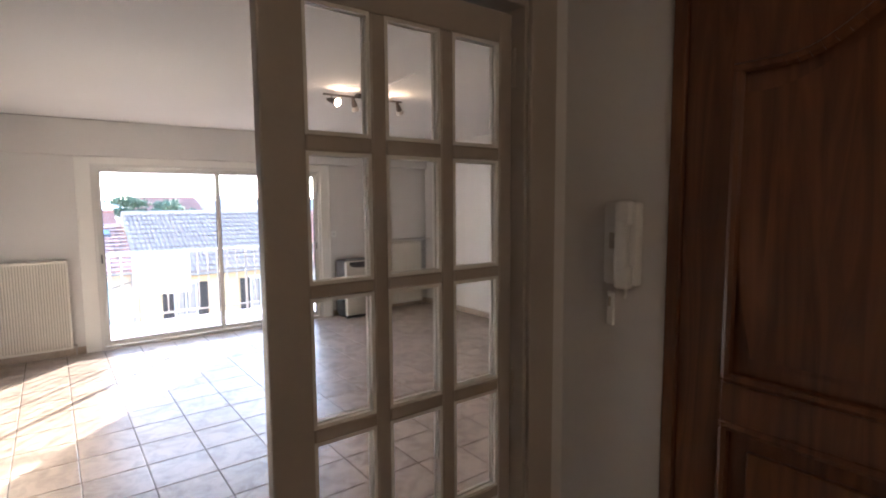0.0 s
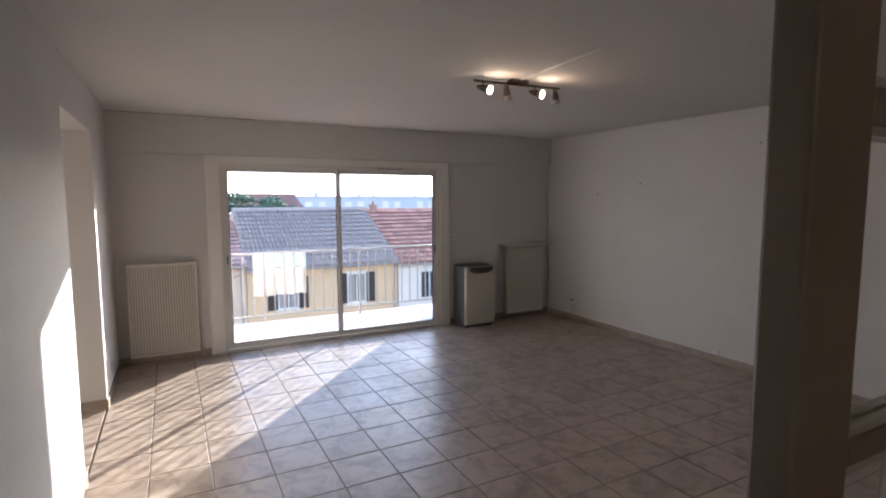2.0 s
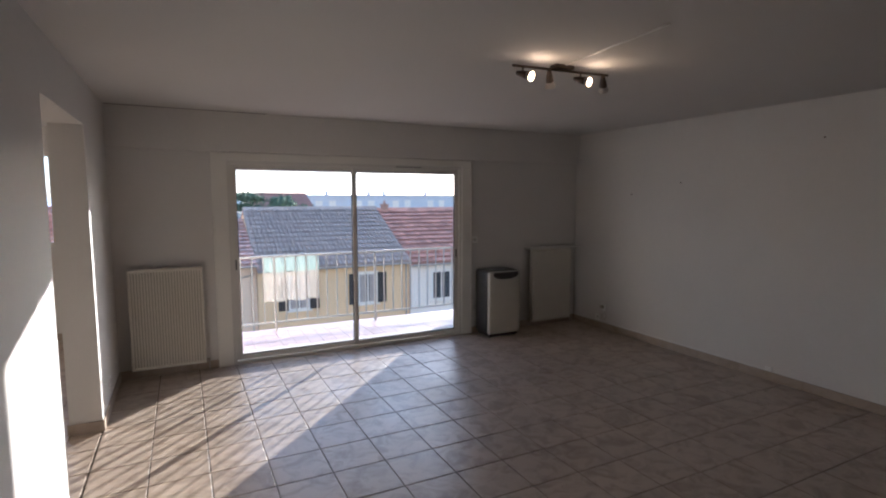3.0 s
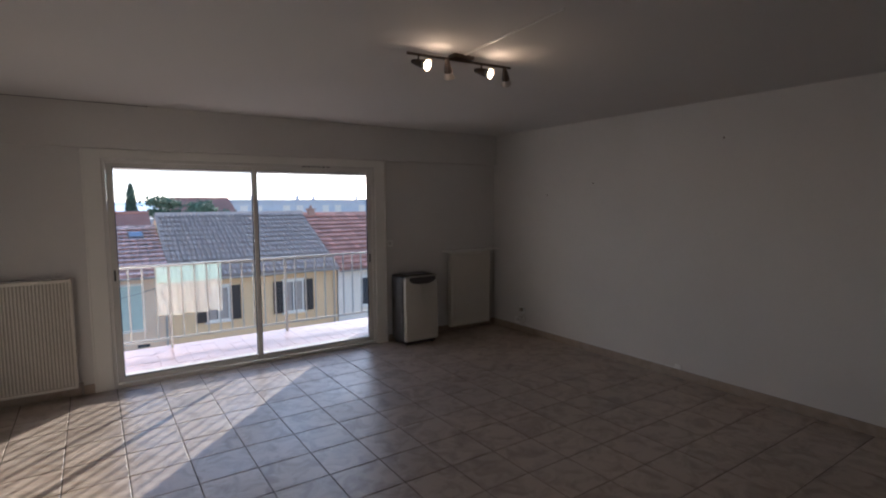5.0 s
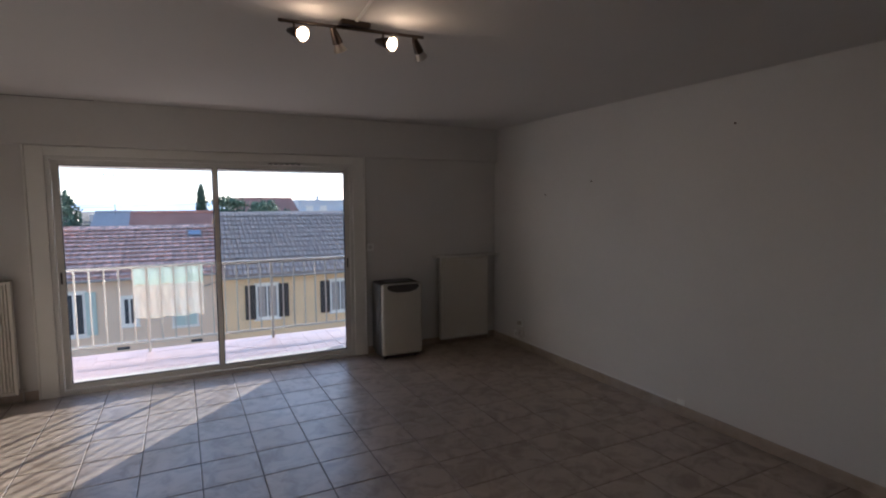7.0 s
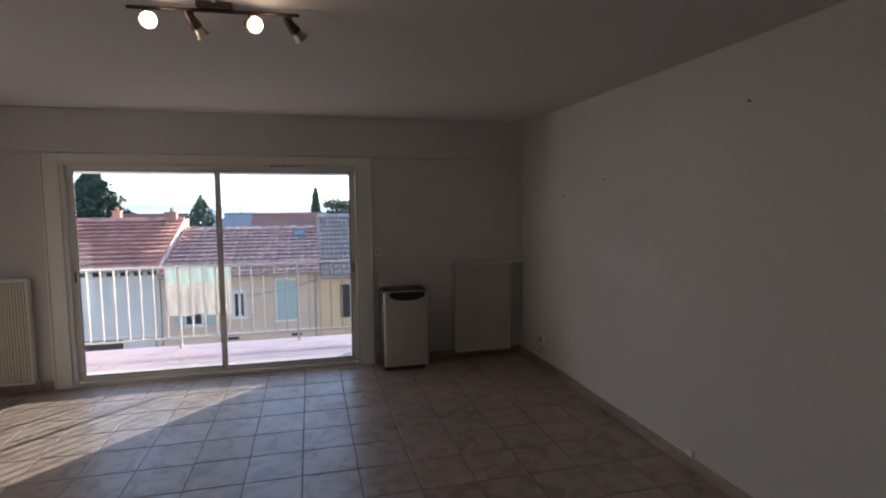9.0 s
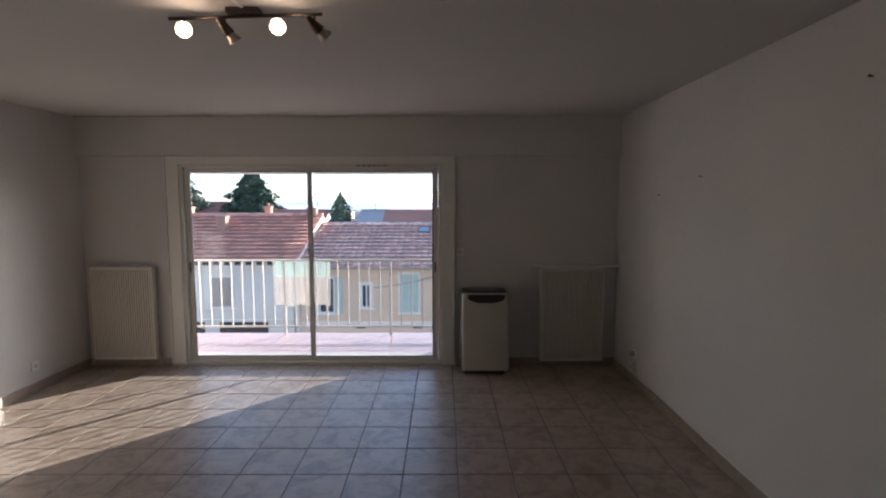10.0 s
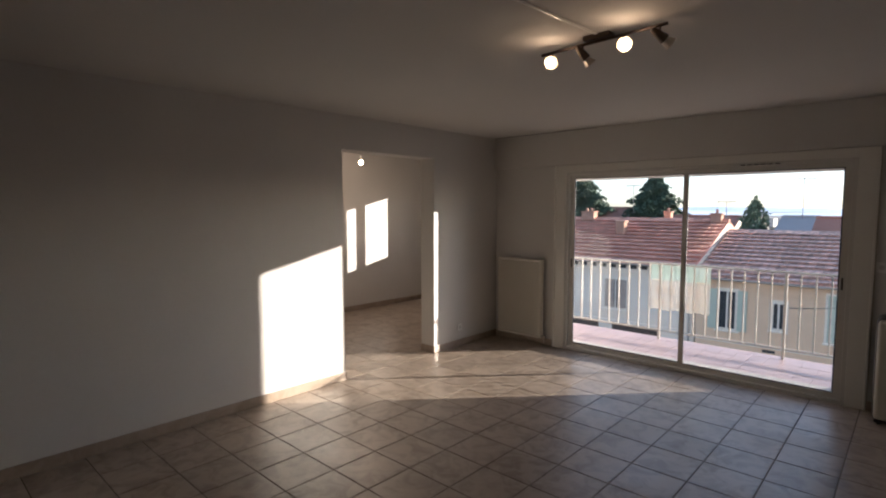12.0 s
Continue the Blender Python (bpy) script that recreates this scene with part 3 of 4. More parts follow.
for f, way, lit in SPOTS:
    way = Vector(way).normalized()
    top = la.lerp(lb, f) - mid
    piv = top + Vector((0, 0, -0.045))
    bm = bmesh.new()
    add_tube(bm, top, piv, 0.005)
    add_tube(bm, piv - way * 0.045, piv - way * 0.012, 0.012, 0.019, n=14)
    add_tube(bm, piv - way * 0.012, piv + way * 0.030, 0.019, 0.025, n=18)
    part("spotlight", bm, bronze, lamp, smooth=True)
    bm = bmesh.new()
    add_tube(bm, piv + way * 0.028, piv + way * 0.066, 0.016, 0.033, n=20, caps=False)
    part("reflector", bm, steel, lamp, "small bright metal reflector cup", smooth=True)
    bm = bmesh.new()
    m = Matrix.Translation(piv + way * 0.058) @ way.to_track_quat("Z", "Y").to_matrix().to_4x4() @ Matrix.Diagonal((1, 1, 0.42, 1))
    bmesh.ops.create_uvsphere(bm, u_segments=18, v_segments=10, radius=0.024, matrix=m)
    part("bulb", bm, bulb_on if lit else bulb_off, lamp, smooth=True)
    if lit:
        pt = new("lamp_light", bpy.data.lights.new("lamp_light", "POINT"))
        pt.data.energy, pt.data.color, pt.data.shadow_soft_size = 0.17, (1.0, 0.66, 0.38), 0.03
        pt.location = mid + piv + way * 0.10
bm = bmesh.new()
add_box(bm, -0.007, 0.007, 0, 0.82, -0.007, 0, bevel=0.002)
trunking = part("cable_trunking", bm, white_plastic)
trunking.matrix_basis = pose(2.715, mid.y - 0.03, H, 0, 0, 175.5)
tagged(trunking, "thin white cable trunking on the ceiling from the lamp", "cable trunking")



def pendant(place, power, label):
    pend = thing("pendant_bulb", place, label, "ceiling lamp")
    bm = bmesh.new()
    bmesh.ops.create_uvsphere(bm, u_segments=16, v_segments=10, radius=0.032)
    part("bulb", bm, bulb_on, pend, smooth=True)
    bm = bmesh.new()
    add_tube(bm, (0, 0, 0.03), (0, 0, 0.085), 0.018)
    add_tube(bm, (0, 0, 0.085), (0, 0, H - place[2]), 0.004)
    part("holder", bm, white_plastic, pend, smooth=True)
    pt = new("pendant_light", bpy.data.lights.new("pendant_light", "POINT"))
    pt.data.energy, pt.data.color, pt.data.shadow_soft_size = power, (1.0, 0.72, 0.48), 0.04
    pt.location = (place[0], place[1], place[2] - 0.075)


pendant((-1.604, -0.873, 2.227), 4.0, "bare lit bulb hanging from a short holder in the side room")
# Added bulb, never in view: brightens the hall, its walls and doors.
pendant((0.85, -7.9, 2.2), 0.18, "bare lit bulb on a short holder, added unseen to brighten the hall")

# ---- balcony ----
RAIL_Y = 1.30
END_X = 4.34
# Stays out of view; END_X is set so this wall bounds the sun patch.
structure(boxes("balcony_wall", render_mat, [(END_X, END_X + 0.15, WALL_T, 1.42, -0.2, H + 0.3)]), "unseen rendered end wall of the balcony, placed to cut off the sun")
rail_floor = structure(boxes("balcony_floor", slab_mat, [(0.0, END_X, WALL_T, 1.42, -0.2, -0.03)]), "pink-red tiled balcony floor")
bm = bmesh.new()
for i in range(28):
    for j in range(6):
        add_box(bm, 0.004 + i * 0.155, 0.155 + i * 0.155, WALL_T + 0.004 + j * 0.161, WALL_T + 0.161 + j * 0.161, -0.03, -0.0265 + 0.0006 * math.sin(i * 7.3 + j * 3.1))
tagged(part("balcony_tiles", bm, slab_mat, rail_floor), kind="stuff")
rail = thing("railing", (0, RAIL_Y, 0), "cream painted steel balcony railing with thin vertical bars", "railing")
boxes("top_rail", rail_mat, [(0.0, END_X, -0.022, 0.022, 0.915, 0.94)], rail, bevel=0.004)
boxes("bottom_rail", rail_mat, [(0.0, END_X, -0.012, 0.012, 0.075, 0.097)], rail, bevel=0.003)
for x in (0.25, 1.58, 2.91, 4.24):
    boxes("post", rail_mat, [(x - 0.014, x + 0.014, -0.014, 0.014, -0.03, 0.915)], rail, bevel=0.003)
bar_mesh = None
for i in range(32):
    x = 0.117 + i * 0.133
    if min(abs(x - q) for q in (0.25, 1.58, 2.91, 4.24)) < 0.03:
        continue
    if bar_mesh is None:
        bm = bmesh.new()
        add_box(bm, -0.007, 0.007, -0.008, 0.008, 0.097, 0.915)
        ob = part("bar", bm, rail_mat, rail)
        bar_mesh = ob.data
    else:
        ob = new("bar", bar_mesh)
        ob.parent = rail
    ob.location.x = x

# ---- outside: materials ----
asphalt = principled("asphalt", (0.055, 0.053, 0.05), 0.9, vary=0.2, scale=0.6, fine=30, bump=0.3, dist=0.01)
earth = principled("ground_earth", (0.16, 0.14, 0.11), 0.95, vary=0.3, scale=0.05, fine=3)
facade_yellow = principled("facade_yellow", (0.82, 0.57, 0.32), 0.9, vary=0.08, scale=0.7, fine=25, bump=0.2)
facade_beige = principled("facade_beige", (0.80, 0.59, 0.41), 0.9, vary=0.1, scale=0.7, fine=25, bump=0.2)
facade_white = principled("facade_white", (0.88, 0.78, 0.66), 0.9, vary=0.08, scale=0.7, fine=25, bump=0.2)
facade_grey = principled("facade_grey", (0.60, 0.61, 0.63), 0.9, vary=0.06, scale=0.3, fine=5)
roof_grey = principled("roof_tile_grey", (0.58, 0.46, 0.38), 0.8, vary=0.12, scale=2.5, fine=30, random_tone=0.08)
roof_red = principled("roof_tile_red", (0.72, 0.38, 0.28), 0.85, vary=0.2, scale=1.2, fine=30, random_tone=0.22)
roof_old = principled("roof_tile_old", (0.74, 0.51, 0.43), 0.9, vary=0.65, scale=5, fine=20, random_tone=0.22)
roof_far = principled("roof_far", (0.38, 0.20, 0.15), 0.9, vary=0.2, scale=0.5, fine=4)
shutter_dark = principled("shutter_brown", (0.045, 0.035, 0.03), 0.5)
shutter_green = principled("shutter_green", (0.50, 0.57, 0.49), 0.6, vary=0.06)
win_white = principled("window_white", (0.84, 0.77, 0.67), 0.5, vary=0.03)
win_dark = principled("window_dark", (0.05, 0.055, 0.06), 0.12, vary=0.3, scale=2)
curtain = principled("curtain", (0.42, 0.35, 0.30), 0.8, vary=0.15, scale=8)
terracotta = principled("terracotta", (0.42, 0.25, 0.18), 0.85, vary=0.2, scale=4)
bark = principled("bark", (0.10, 0.075, 0.055), 0.9, vary=0.3, scale=10)
leaf_dark = principled("foliage_dark", (0.045, 0.08, 0.05), 0.8, vary=0.3, scale=1.5, random_tone=0.4)
leaf_mid = principled("foliage_mid", (0.10, 0.155, 0.10), 0.8, vary=0.3, scale=1.5, random_tone=0.4)
metal_dark = principled("aerial_metal", (0.25, 0.25, 0.26), 0.4, metal=0.8)
gutter_mat = principled("zinc_gutter", (0.36, 0.32, 0.28), 0.6)
# Distance haze is put into the hills: pale base plus bluish emission.
hill_mat = principled("hill_haze_glow", (0.50, 0.55, 0.60), 1.0, vary=0.1, scale=0.01, fine=0.1)
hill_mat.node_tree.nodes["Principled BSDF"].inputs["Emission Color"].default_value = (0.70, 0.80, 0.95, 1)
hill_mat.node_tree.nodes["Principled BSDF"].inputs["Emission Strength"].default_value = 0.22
GZ = -8.0

structure(boxes("ground", earth, [(-1500, 1500, -200, 2500, GZ - 1, GZ)]), "pale earth and gardens out to the horizon")
structure(boxes("road", asphalt, [(-60, 60, 4.0, 16.6, GZ, GZ + 0.02)]), "grey asphalt street")
structure(boxes("pavement", render_mat, [(-60, 60, 16.6, 18.97, GZ, GZ + 0.14), (-60, 60, 1.8, 4.0, GZ, GZ + 0.14)], bevel=0.01), "light concrete pavement")
structure(boxes("block_wall", render_mat, [(R2X - 0.2, W + 0.3, R2Y1 + 0.28, R2Y1 + 0.30, GZ, -0.25)]), "rendered wall of the block below the balcony")


def tile_mesh(w, l, flat=False):
    """One roof tile, its length along +y: a tapered half barrel, or a flat interlocking tile with a rib and a thick lower edge."""
    bm = bmesh.new()
    if flat:
        prof = [(-0.5, 0.0), (-0.42, 0.022), (-0.34, 0.004), (0.1, 0.012), (0.42, 0.004), (0.5, 0.0)]
        rows = [[bm.verts.new((u * w, y, h + lift)) for u, h in prof] for y, lift in ((0, 0.11), (l, 0.0))]
        for i in range(5):
            bm.faces.new((rows[0][i], rows[0][i + 1], rows[1][i + 1], rows[1][i]))
            low = [bm.verts.new((prof[k][0] * w, 0.004, prof[k][1] + 0.11 - 0.03)) for k in (i, i + 1)]
            bm.faces.new((low[0], low[1], rows[0][i + 1], rows[0][i]))
        bmesh.ops.remove_doubles(bm, verts=bm.verts, dist=0.0001)
        return bm
    n = 5
    rows = []
    for y, s in ((0, 1.0), (l, 0.82)):
        ring = []
        for i in range(n + 1):
            a = math.pi * i / n
            ring.append(bm.verts.new((-math.cos(a) * w * 0.5 * s, y, math.sin(a) * w * 0.30 * s + (0.07 if y == 0 else 0.0))))
        rows.append(ring)
    for i in range(n):
        bm.faces.new((rows[0][i], rows[0][i + 1], rows[1][i + 1], rows[1][i]))
    return bm


def build_window(parent, x, z, w, h, shutters=None, style="sash", open_out=True):
    """A window on a facade whose face is y = 0; x, z its lower left corner."""
    win = part("window", (lambda bm: (add_box(bm, x - 0.09, x + w + 0.09, -0.02, 0.015, z - 0.09, z + h + 0.09), bm)[1])(bmesh.new()), win_white, parent)
    if style == "blind":
        boxes("shutter", shutter_green, [(x, x + w / 2 - 0.01, -0.05, -0.021, z, z + h), (x + w / 2 + 0.01, x + w, -0.05, -0.021, z, z + h)], win, "closed pale green shutters")
    else:
        f = 0.06
        boxes("window_frame", win_white, [(x, x + f, -0.045, -0.021, z, z + h), (x + w - f, x + w, -0.045, -0.021, z, z + h), (x + f, x + w - f, -0.045, -0.021, z, z + f),
            (x + f, x + w - f, -0.045, -0.021, z + h - f, z + h), (x + w / 2 - 0.035, x + w / 2 + 0.035, -0.045, -0.021, z + f, z + h - f)], win)
        boxes("pane", win_dark, [(x + f, x + w / 2 - 0.035, -0.03, -0.022, z + f, z + h - f)], win)
        boxes("pane", win_dark, [(x + w / 2 + 0.035, x + w - f, -0.03, -0.022, z + f, z + h - f)], win)
        if style == "curtain":
            boxes("curtain", curtain, [(x + f + 0.02, x + w / 2 - 0.08, -0.034, -0.031, z + f, z + h - f), (x + w / 2 + 0.08, x + w - f - 0.02, -0.034, -0.031, z + f, z + h - f)], win)
    boxes("window_sill", win_white, [(x - 0.12, x + w + 0.12, -0.12, -0.021, z - 0.10, z - 0.04)], win)
    if shutters:
        for sx in (x - 0.04 - w * 0.48, x + w + 0.04):
            bm = bmesh.new()
            add_box(bm, sx, sx + w * 0.48, -0.06, -0.021, z - 0.02, z + h + 0.02)
            for k in range(9):
                zz = z + 0.05 + k * (h - 0.1) / 9
                add_box(bm, sx + 0.04, sx + w * 0.48 - 0.04, -0.07, -0.058, zz, zz + (h - 0.1) / 9 * 0.6)
            part("shutter", bm, shutters, win)
    return win


def chimney(place, w, d, h, label, pots=1, mat=None):
    c = thing("chimney", place, label, "chimney")
    boxes("stack", mat or terracotta, [(-w / 2, w / 2, -d / 2, d / 2, -0.5, h)], c, bevel=0.01)
    boxes("cap", mat or terracotta, [(-w / 2 - 0.05, w / 2 + 0.05, -d / 2 - 0.05, d / 2 + 0.05, h, h + 0.07)], c, bevel=0.01)
    for i in range(pots):
        bm = bmesh.new()
        x = (i - (pots - 1) / 2) * 0.3
        add_tube(bm, (x, 0, h + 0.07), (x, 0, h + 0.27), 0.08, 0.065, n=12)
        part("pot", bm, terracotta, c, smooth=True)
    return c


def aerial(place, h, label, arms=5, turn=20):
    a = thing("tv_aerial", place, label, "aerial", turn=turn)
    bm = bmesh.new()
    add_tube(bm, (0, 0, -0.4), (0, 0, h), 0.03, n=6)
    part("mast", bm, metal_dark, a)
    bm = bmesh.new()
    add_tube(bm, (-0.7, 0, h - 0.1), (0.7, 0, h - 0.1), 0.025, n=6)
    for i in range(arms):
        x = -0.6 + i * 1.2 / (arms - 1)
        add_tube(bm, (x, -0.3, h - 0.1), (x, 0.3, h - 0.1), 0.015, n=5)
        add_tube(bm, (x, 0, h - 0.28), (x, 0, h + 0.08), 0.015, n=5)
    part("antenna", bm, metal_dark, a)
    return a


ROOFS = []


def house(name, x0, x1, y0, depth, eave, ridge, wall_mat, roof_mat, label, windows=(), tiles=0.0, over=0.35, flat=False):
    h = thing(name, (x0, y0, GZ), label, "house")
    w, e, r = x1 - x0, eave - GZ, ridge - GZ
    bm = bmesh.new()
    add_prism(bm, [(0, 0), (depth, 0), (depth, e - 0.1), (depth / 2, r - 0.1), (0, e - 0.1)], 0, 0, w)
    part("wall", bm, wall_mat, h)
    bm = bmesh.new()
    k = (r - e) / (depth / 2)
    add_prism(bm, [(-over, e - over * k - 0.07), (depth / 2, r - 0.07), (depth + over, e - over * k - 0.07), (depth + over, e - over * k), (depth / 2, r), (-over, e - over * k)], 0, -0.03, w + 0.03)
    roof = part("roof", bm, roof_mat, h)
    bm = bmesh.new()
    yg, zg = -over - 0.07, e - over * k - 0.05
    add_tube(bm, (0, yg, zg), (w, yg, zg), 0.045, n=8)
    part("gutter", bm, gutter_mat, h, smooth=True)
    bm = bmesh.new()
    add_tube(bm, (w - 0.2, yg + 0.3, 0.2), (w - 0.2, yg + 0.3, zg), 0.04, n=8)
    part("downpipe", bm, gutter_mat, h, smooth=True)
    for wd in windows:
        build_window(h, wd[0] - x0, wd[1] - GZ, wd[2], wd[3], *wd[4:])
    bm = bmesh.new()
    n = max(3, int(w / 0.4))
    for i in range(n):
        add_tube(bm, (w * i / n, depth / 2, r + 0.02), (w * (i + 1) / n + 0.04, depth / 2, r + 0.03), 0.12, 0.10, n=8)
    part("ridge_tiles", bm, roof_mat, h, smooth=True)
    if tiles:
        ROOFS.append((roof, w, depth, e, r, over, tiles, roof_mat, flat))
    return h


HY = 19.0
house("house", 3.48, 10.88, HY, 10, -1.42, 1.03, facade_yellow, roof_grey, "yellow rendered house with a grey tile roof and dark shutters",
    [(4.85, -3.55, 0.92, 1.5, shutter_dark, "curtain"), (8.20, -3.55, 0.94, 1.48, shutter_dark, "curtain")], 0.205)
beige_house = house("house", -3.15, 3.45, HY, 10, -1.22, 0.42, facade_beige, roof_old, "beige rendered house with an old mossy red-brown tile roof",
    [(-2.26, -3.55, 0.72, 1.68, shutter_green, "sash"), (-0.27, -3.3, 0.48, 1.12), (1.56, -3.52, 0.84, 1.80, None, "blind")], 0.31, flat=True)
white_house = house("house", -15.0, -3.2, HY, 10, -0.85, 0.94, facade_white, roof_red, "white rendered house with a red tile roof",
    [(-7.45, -3.3, 1.2, 1.5, None, "curtain"), (-11.3, -3.3, 1.2, 1.5, None, "curtain")], 0.31, flat=True)
boxes("string_course", facade_white, [(0.0, 6.6, -0.05, 0.0, -4.12 - GZ, -3.98 - GZ)], beige_house)
for hx in (2.6, 5.3):
    boxes("air_brick", win_dark, [(hx, hx + 0.45, -0.02, 0.0, -4.30 - GZ, -4.18 - GZ)], beige_house)
for i in range(23):
    boxes("eave_slot", win_dark, [(0.15 + i * 0.51, 0.48 + i * 0.51, -0.03, 0.0, -1.28 - GZ, -1.10 - GZ)], white_house)
boxes("string_course", facade_white, [(0.0, 11.8, -0.05, 0.0, -1.52 - GZ, -1.42 - GZ)], white_house)
for x, w in ((4.2, 3.1), (8.0, 2.3), (0.8, 2.9)):
    boxes("garage_door", shutter_dark, [(x, x + w, -0.02, 0.0, 0.15, -3.98 - GZ)], white_house)
boxes("lintel", facade_white, [(0.0, 11.8, -0.06, 0.0, -3.97 - GZ, -3.86 - GZ)], white_house)
house("house", 10.95, 23.0, HY, 10, -1.55, 0.92, facade_white, roof_red, "white rendered house with a weathered red tile roof",
    [(12.2, -3.7, 1.1, 1.5, None, "sash"), (15.3, -3.7, 1.1, 1.5, None, "sash")], 0.31, flat=True)
chimney((11.4, 23.9, 0.95), 0.36, 0.36, 0.26, "red brick chimney with one clay pot on the ridge")
chimney((-7.95, 22.0, 0.25), 0.46, 0.42, 0.62, "pinkish rendered chimney standing on the red roof", 0)
chimney((-3.7, 23.8, 0.86), 0.5, 0.42, 0.42, "terracotta chimney at the end of the red roof")
chimney((-6.6, 25.2, 0.7), 0.36, 0.36, 0.65, "grey chimney stack behind the red roof", 1)
chimney((-10.8, 23.9, 0.95), 0.8, 0.5, 0.4, "terracotta double chimney on the ridge", 2)
skl = thing("skylight", (2.55, 23.0, 0.16), "small blue-grey roof skylight in a metal frame", "skylight")
sl = math.degrees(math.atan(1.64 / 5))
skl.matrix_basis = pose(2.55, 22.9, 0.14, sl, 0, 0)
boxes("frame", metal_dark, [(-0.3, 0.3, -0.34, 0.34, -0.08, 0.07)], skl, bevel=0.01)
boxes("pane", principled("skylight_glass", (0.25, 0.32, 0.42), 0.1), [(-0.23, 0.23, -0.27, 0.27, 0.071, 0.075)], skl)


# ---- trees ----
def crown_mesh(bm, shape, n, size, rng):
    """Small crossed leaf clumps scattered through a shape that gives a random point."""
    for _ in range(n):
        p = Vector(shape(rng))
        s = size * rng.uniform(0.6, 1.4)
        a = Vector((rng.gauss(0, 1), rng.gauss(0, 1), rng.gauss(0, 1))).normalized()
        b = a.orthogonal().normalized()
        c = a.cross(b)
        v = [bm.verts.new(p + q * s) for q in (b, -b * 0.5 + c * 0.8, -b * 0.5 - c * 0.8, a * 0.7)]
        for f in ((0, 1, 2), (0, 1, 3), (1, 2, 3), (0, 2, 3)):
            bm.faces.new([v[i] for i in f])


def tree(name, place, top, width, label, kind, mat, seed, n=2600, size=0.13, spread=0.82):
    rng = random.Random(seed)
    t = thing(name, (place[0], place[1], GZ), label, "tree")
    h = top - GZ
    bm = bmesh.new()
    add_tube(bm, (0, 0, 0), (0, 0, h * 0.95), 0.2, 0.02, n=8)
    limbs = []
    for i in range(26):
        z = h * (0.2 + 0.78 * i / 26)
        a = i * 2.4
        rad = width / 2 * ((1 - i / 26.5) if kind == "cone" else 0.7) * rng.uniform(0.75, 1.1)
        e = Vector((math.cos(a) * rad, math.sin(a) * rad, z + (0.15 if kind == "cone" else 0.5)))
        limbs.append((Vector((0, 0, z)), e))
        if kind != "cypress":
            add_tube(bm, (0, 0, z), e, 0.05, 0.012, n=5)
    part("trunk", bm, bark, t)

    def conical(r):
        if kind == "cypress":
            u = r.random()
            rad = width / 2 * math.sin(math.pi * min(1, 0.15 + u * 0.85)) ** 0.6 * math.sqrt(r.random())
            a = r.uniform(0, 6.283)
            return (math.cos(a) * rad, math.sin(a) * rad, h * (0.15 + 0.85 * u))
        if kind == "cone":
            d = 0.1 + 6.5 * r.random() ** 0.62
            a = r.uniform(0, 6.283)
            tier = 0.62 + 0.38 * ((d * 1.25 + 0.35 * math.sin(a * 3 + seed)) % 1.0)
            lump = 0.8 + 0.4 * math.sin(a * 5 + d * 2.1 + seed) * math.sin(d * 3.3 + a)
            rad = min(width / 2, spread * d) * tier * lump * math.sqrt(r.uniform(0.25, 1))
            return Vector((math.cos(a) * rad, math.sin(a) * rad, h - d - 0.22 * rad + 0.25 * math.sin(a * 4 + d)))
        s, e = limbs[8 + r.randrange(18)]
        return s.lerp(e, 0.5 + 0.6 * r.random()) + Vector((r.gauss(0, 0.4), r.gauss(0, 0.4), r.gauss(0, 0.16)))
    bm = bmesh.new()
    crown_mesh(bm, conical, n, size, rng)
    part("crown", bm, mat, t)
    return t


tree("conifer", (-14.4, 44), 5.0, 12.0, "tall dark green conifer behind the red roofs", "cone", leaf_dark, 3, 12000, 0.2, 1.0)
tree("conifer", (-21.6, 44), 5.4, 13, "broad dark green conifer behind the roofs", "cone", leaf_dark, 5, 12000, 0.2, 1.05)
tree("conifer", (-5.3, 40), 2.5, 9.0, "small green fir tree behind the old roof", "cone", leaf_mid, 7, 6000, 0.14, 0.7)
tree("cypress", (3.7, 46), 3.25, 1.25, "slim dark cypress tree between the roofs", "cypress", leaf_dark, 11, 3500, 0.14)
tree("pine", (7.4, 40), 1.75, 7.2, "spreading blue-green pine behind the grey roof", "broad", leaf_mid, 13, 10000, 0.14)

# ---- houses behind ----
house("house", -12.5, -6.8, 38, 9, -0.9, 0.9, facade_white, roof_far, "pale house with a brown roof in the second row")
house("house", -3.6, -1.3, 36, 9, -0.5, 0.95, facade_grey, principled("slate", (0.40, 0.40, 0.40), 0.6, vary=0.1), "grey house with a slate-blue roof in the second row")
house("house", -1.1, 4.2, 33, 8, -0.9, 0.95, facade_white, roof_far, "low house with a red-brown roof in the second row")
house("house", 6.6, 12.8, 48, 9, 0.5, 2.05, facade_white, roof_far, "pale house with a brown hipped roof behind the pine")
house("house", 13.8, 23.8, 34, 10, -1.6, 0.6, facade_white, roof_red, "house with a red tile roof behind the white house")
house("house", -29.0, -16.5, 40, 10, -0.6, 1.6, facade_beige, roof_far, "beige house with a brown roof beyond the conifers")
aerial((-2.3, 40, 0.6), 3.2, "tall thin tv aerial on a mast above the roofs", 5, 10)
aerial((-16.0, 43, 1.2), 2.6, "thin tv aerial on a mast behind the red roof", 4, 40)
aerial((-7.3, 40, 0.4), 1.8, "tv aerial with short arms on a roof", 4, 0)
aerial((33.0, 90, GZ + 9.7), 4.4, "tv aerial on the far block of flats", 4, 0)

